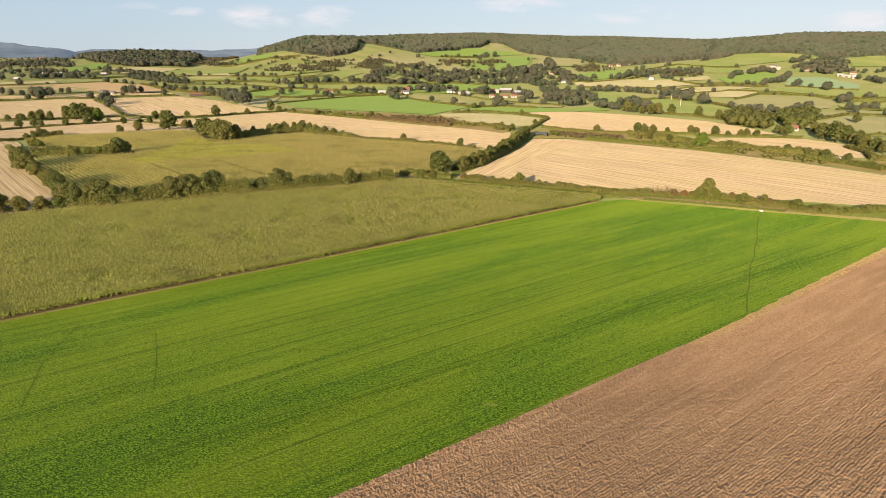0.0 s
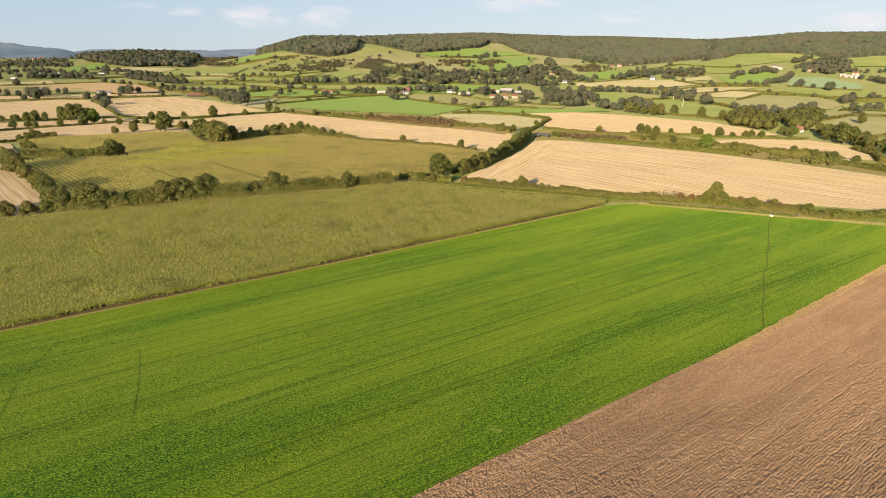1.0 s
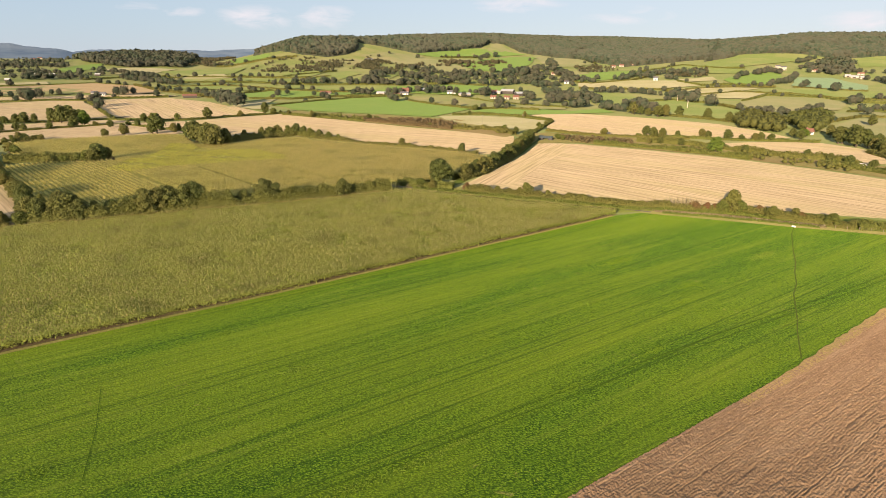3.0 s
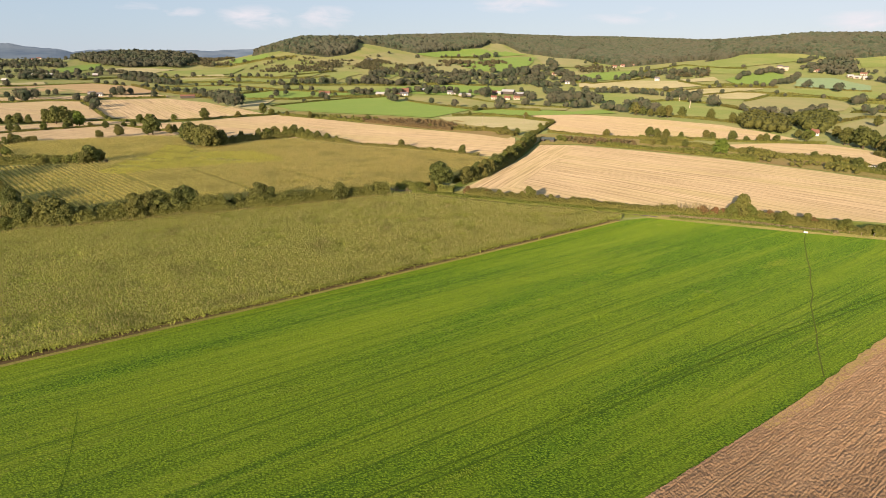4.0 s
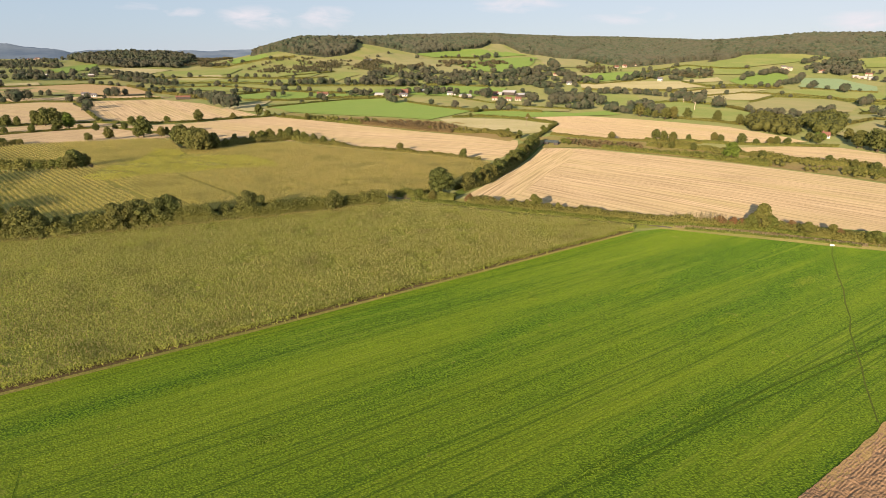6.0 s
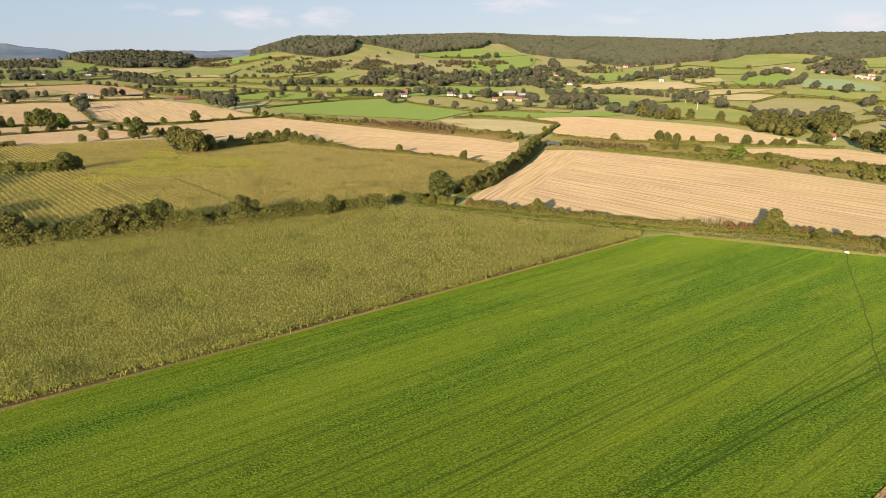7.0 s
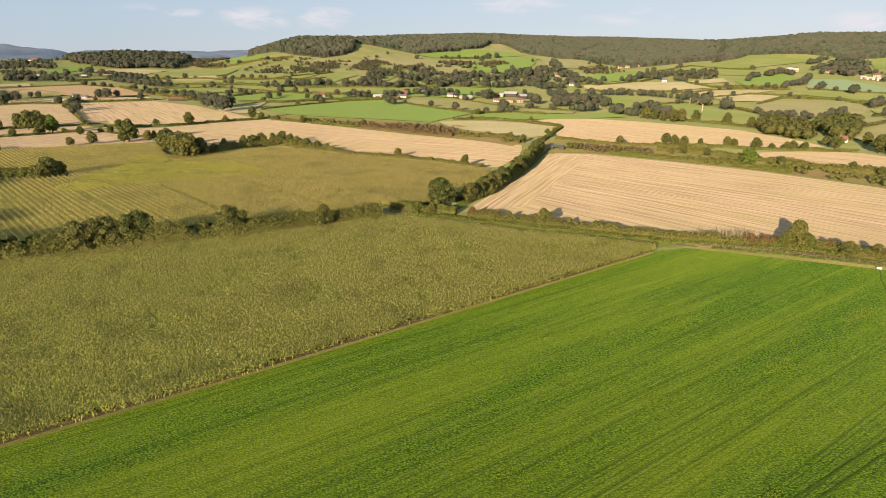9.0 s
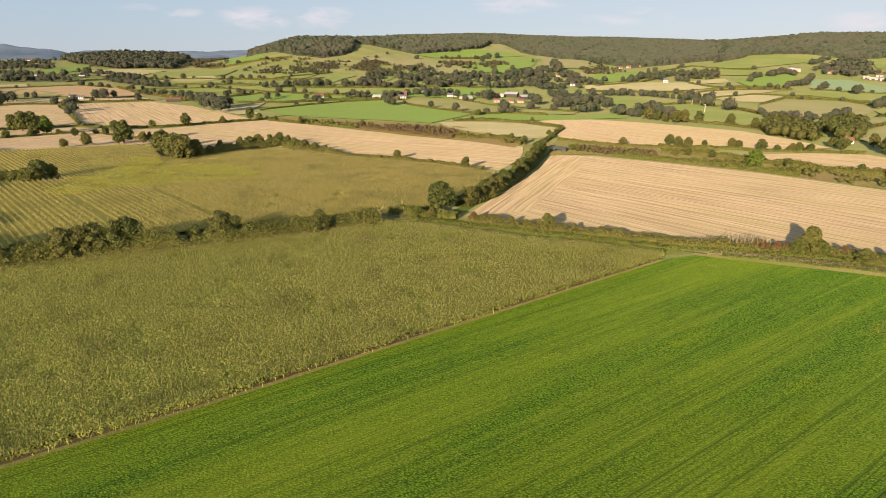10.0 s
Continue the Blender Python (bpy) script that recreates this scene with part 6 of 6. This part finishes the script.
def railway_bridge(x, y, turn):
    """A small girder bridge over the lane, on brick abutments."""
    ob = new("railway_bridge")
    ob.matrix_world = pose(x, y, float(terrain(x, y)) - 0.7, 0, 0, turn) @ Matrix.Diagonal((0.72, 0.8, 0.85, 1))
    boxed("deck", TEAL, ob, -6, 6, -2.0, 2.0, 2.5, 2.8)
    for s in (-1, 1):
        bm = bmesh.new()
        yy = s * 2.0
        box(bm, -6, 6, yy - 0.12, yy + 0.12, 2.3, 3.5)
        for k in range(8):
            xx = -5.6 + k * 1.6
            box(bm, xx - 0.08, xx + 0.08, yy - 0.24, yy + 0.24, 2.3, 3.5)
        box(bm, -6, 6, yy - 0.3, yy + 0.3, 3.5, 3.62)
        part("girder", bm, TEAL, ob)
        boxed("abutment", DARK, ob, *((-6.4, -2.6) if s < 0 else (2.6, 6.4)), -2.4, 2.4, -0.5, 2.3)
    return tagged(ob, "blue-grey girder bridge on dark abutments over the lane", "bridge")


railway_bridge(67, 417, -22)


def water_trough(x, y):
    ob = new("water_trough")
    ob.matrix_world = pose(x, y, 0.1, 0, 0, -18) @ Matrix.Diagonal((0.8, 0.8, 0.8, 1))
    bm = bmesh.new()
    for d in ((-0.65, 0.65, -0.35, -0.29, 0, 0.5), (-0.65, 0.65, 0.29, 0.35, 0, 0.5), (-0.65, -0.59, -0.29, 0.29, 0, 0.5), (0.59, 0.65, -0.29, 0.29, 0, 0.5), (-0.59, 0.59, -0.29, 0.29, 0, 0.08)):
        box(bm, *d)
    part("tank", bm, WHITE, ob)
    boxed("valve_cover", WHITE, ob, 0.2, 0.58, -0.28, 0.28, 0.46, 0.55)
    return tagged(ob, "white water trough at the field edge", "trough")


water_trough(109.6, 200.4)


def fence(line):
    """Wooden posts with two wires along the verge."""
    spots = along(line, 3.2)
    ob = new("fence")
    r0 = random.Random(5)
    bm = bmesh.new()
    box(bm, -0.05, 0.05, -0.05, 0.05, -0.3, 1.0)
    me = bpy.data.meshes.new("post")
    bm.to_mesh(me)
    bm.free()
    me.materials.append(TIMBER)
    for x, y in spots:
        p = new("post", me)
        p.matrix_world = pose(x, y, float(terrain(x, y)), r0.uniform(-3, 3), r0.uniform(-3, 3), r0.uniform(0, 90))
        p.parent = ob
    for z in (0.55, 1.0):
        bm = bmesh.new()
        for (ax, ay), (bx, by) in zip(spots, spots[1:]):
            v = [bm.verts.new((px, py, z + dz)) for px, py, dz in ((ax, ay, -0.005), (bx, by, -0.005), (bx, by, 0.005), (ax, ay, 0.005))]
            bm.faces.new(v)
        part("wire", bm, TIMBER, ob)
    return tagged(ob, "wooden post and wire fence along the grass verge", "fence")


fence([(68, 219), (81, 214.5), (110, 203.6), (146, 191.5), (165, 185)])


def van(x, y, turn):
    ob = new("van")
    ob.matrix_world = pose(x, y, float(terrain(x, y)) + 0.05, 0, 0, turn) @ Matrix.Diagonal((0.75, 0.8, 0.8, 1))
    bm = bmesh.new()
    outline = [(-2.4, 0.35), (2.3, 0.35), (2.4, 0.9), (1.75, 1.1), (1.15, 1.9), (-2.3, 2.0), (-2.45, 1.8)]
    a = [bm.verts.new((px, -0.9, pz)) for px, pz in outline]
    b = [bm.verts.new((px, 0.9, pz)) for px, pz in outline]
    bm.faces.new(a), bm.faces.new(b[::-1])
    for i in range(len(a)):
        bm.faces.new((a[i - 1], b[i - 1], b[i], a[i]))
    bmesh.ops.recalc_face_normals(bm, faces=bm.faces)
    bmesh.ops.bevel(bm, geom=bm.edges[:], offset=0.08, segments=2, affect="EDGES")
    body = part("body", bm, WHITE, ob)
    for s in (-1, 1):
        boxed("side_window", GLASS, body, 0.55, 1.15, s * 0.905 - 0.01, s * 0.905 + 0.01, 1.2, 1.7)
        for wx in (-1.5, 1.5):
            bm = bmesh.new()
            bmesh.ops.create_cone(bm, segments=16, radius1=0.34, radius2=0.34, depth=0.22, cap_ends=True, matrix=Matrix.Translation((wx, s * 0.8, 0.34)) @ Matrix.Rotation(math.pi / 2, 4, "X"))
            part("wheel", bm, DARK, ob)
    return tagged(ob, "white van parked on a track behind scrub", "van")


van(208, 315, -40)

# ---- lines in the crops ----
strip("footpath", WORN, [(109.5, 200), (105, 193), (101.1, 185.6), (96.6, 177), (91.7, 167), (87, 159), (83.3, 151.5), (79, 145), (75.7, 138.4), (72, 131), (68.9, 125.5), (63.5, 114.5)], 0.26, 0.06, "thin trodden path through the ley")
for off in (-0.8, 0.8):
    strip("wheel_track", FAINT, [(x + off * 0.5, y - off * 0.83) for x, y in ((-40, 65), (-27, 73.2), (3.7, 92.4), (27.3, 107.2), (44, 117.7), (60, 127.6), (74, 135.8), (100, 151.5), (128, 170))], 0.24, 0.075, "tractor wheel mark in the ley")
strip("wheel_track", FAINT, [(-62.7, 77), (-68, 90.5), (-69.6, 98.8), (-70.5, 106)], 0.11, 0.05, "faint track across the drill lines")
strip("wheel_track", FAINT, [(-54.3, 102.7), (-49.1, 91.9), (-44.9, 81.2)], 0.11, 0.05, "faint track across the drill lines")

# lane under the hedge trees: dark grass colour stands in for their shade
strip("lane", WORN, [(64, 424), (61, 412), (55, 395), (45, 360), (33, 325), (25, 307)], 1.6, 0.06, "narrow country lane between hedges, coloured dark for shade")
strip("lane", WORN, [(25.4, 308), (22, 300), (13, 280), (5, 262), (-1, 253), (-6, 249.6)], 4.2, 0.055, "grassy end of the lane, coloured dark for hedge shade")
strip("lane", LANE, [(-3, 252.6), (-12, 252.2), (-20, 254.6), (-23, 260)], 1.5, 0.065, "narrow grey bend of the lane behind a hedge")
strip("lane", LANE, [(52, 225.2), (55.5, 224), (61.2, 221.8), (67.1, 219.2), (70.5, 217.6)], 1.3, 0.075, "pale worn end of the lane beside the field corner")
# the track's dark earth colour stands in for the shadow of the maize
strip("lane", EARTH, [(-20, 253.6), (-17, 252.4), (-7, 249.6), (2.4, 245.6), (11.6, 241.7), (20.4, 237.8), (29.2, 235.4), (37.7, 233.1), (45.7, 229.6), (53.4, 226.2), (60.9, 222.6), (68, 219.4)], 1.2, 0.05, "narrow track beside the maize, coloured dark for its shadow")


for i, (px, py, pl, pw) in enumerate([(-24.7, 109, 5, 1.1), (19, 159.7, 3, 1.2), (32.4, 138.7, 5, 1.6), (-24, 71.6, 7, 1.3), (-18, 75.6, 6, 1.5), (-11, 80.2, 6, 1.2), (-4, 84.6, 6, 1.0), (3, 89.8, 5, 0.8), (8, 121, 5, 3.0),
                                      (45, 166, 9, 2.2), (58, 150, 6, 2.0), (-52, 82, 4, 1.2), (20, 104, 7, 0.9), (52, 140, 7, 1.2), (-42, 122, 4, 0.9), (86, 172, 9, 2.2), (38, 117, 6, 1.0)]):
    pale_patch(px, py, pl, pw, i)

# ---- farms and houses ----
buildings("white_barn", [(-77, 787, 16.7, 4.8), (25, 787, 16.7, 4.8), (67, 812, 11.5, 4.8)])
buildings("red_house", [(-59, 805, 11.4, 6.2), (-50, 811, 10.1, 7.1), (64, 812, 8, 5.5)])
buildings("white_house", [(-50, 790, 11.2, 4.8), (7, 806, 8, 5.5), (11, 807, 8, 4.8), (-82, 901, 8, 4.8)])
buildings("white_house", [(181, 942, 8, 4.8), (219, 979, 8, 4.8), (322, 969, 8, 6.6)])
buildings("grey_barn", [(82, 819, 18.9, 6.4), (96, 799, 17.0, 5.4), (-26, 829, 8.8, 4.8)])
buildings("cream_house", [(59, 763, 8, 4.8), (75, 759, 8, 4.8), (86, 760, 8, 5.1), (177, 1034, 8, 4.8), (302, 1139, 8, 4.8), (319, 1149, 8.2, 5.6), (342, 1170, 8, 4.8)])
buildings("mansion", [(577, 1105, 8.9, 9.7), (586, 1104, 11.8, 7.6)])
buildings("red_long", [(626, 1081, 19.3, 5.3), (661, 1077, 15.4, 6.3)])
buildings("white_barn", [(649, 1006, 12.6, 4.9), (655, 994, 11.5, 5.8), (645, 1018, 10.0, 5.0)])
buildings("cream_house", [(678, 1036, 11.1, 5.1)])
buildings("white_house", [(550, 1320, 10.7, 5.2), (592, 1391, 17.5, 4.8)])
buildings("red_cottage", [(267, 463, 5.5, 4.8)])
buildings("white_house", [(-414, 749, 8, 5.5), (-401, 742, 8, 4.8)])
buildings("red_barn", [(-292, 726, 18.0, 4.2)])
buildings("cream_house", [(-150, 783, 8, 4.8), (-144, 784, 8, 4.8)])
buildings("white_house", [(-145, 1224, 18.5, 4.8)])
buildings("grey_barn", [(-632, 1022, 9.8, 4.8), (-651, 1017, 11.6, 4.8), (-638, 926, 8.9, 4.8), (-569, 1041, 9.9, 4.8)])
buildings("cream_house", [(-1801, 2779, 42.1, 8.6), (-2079, 3241, 24.5, 10.1)])
poles("utility_pole", [(29.2, 489.0, 8.9), (63, 508, 7.6)])
poles("bare_trunk", [(261, 679, 8.1), (282, 765, 6.6)])
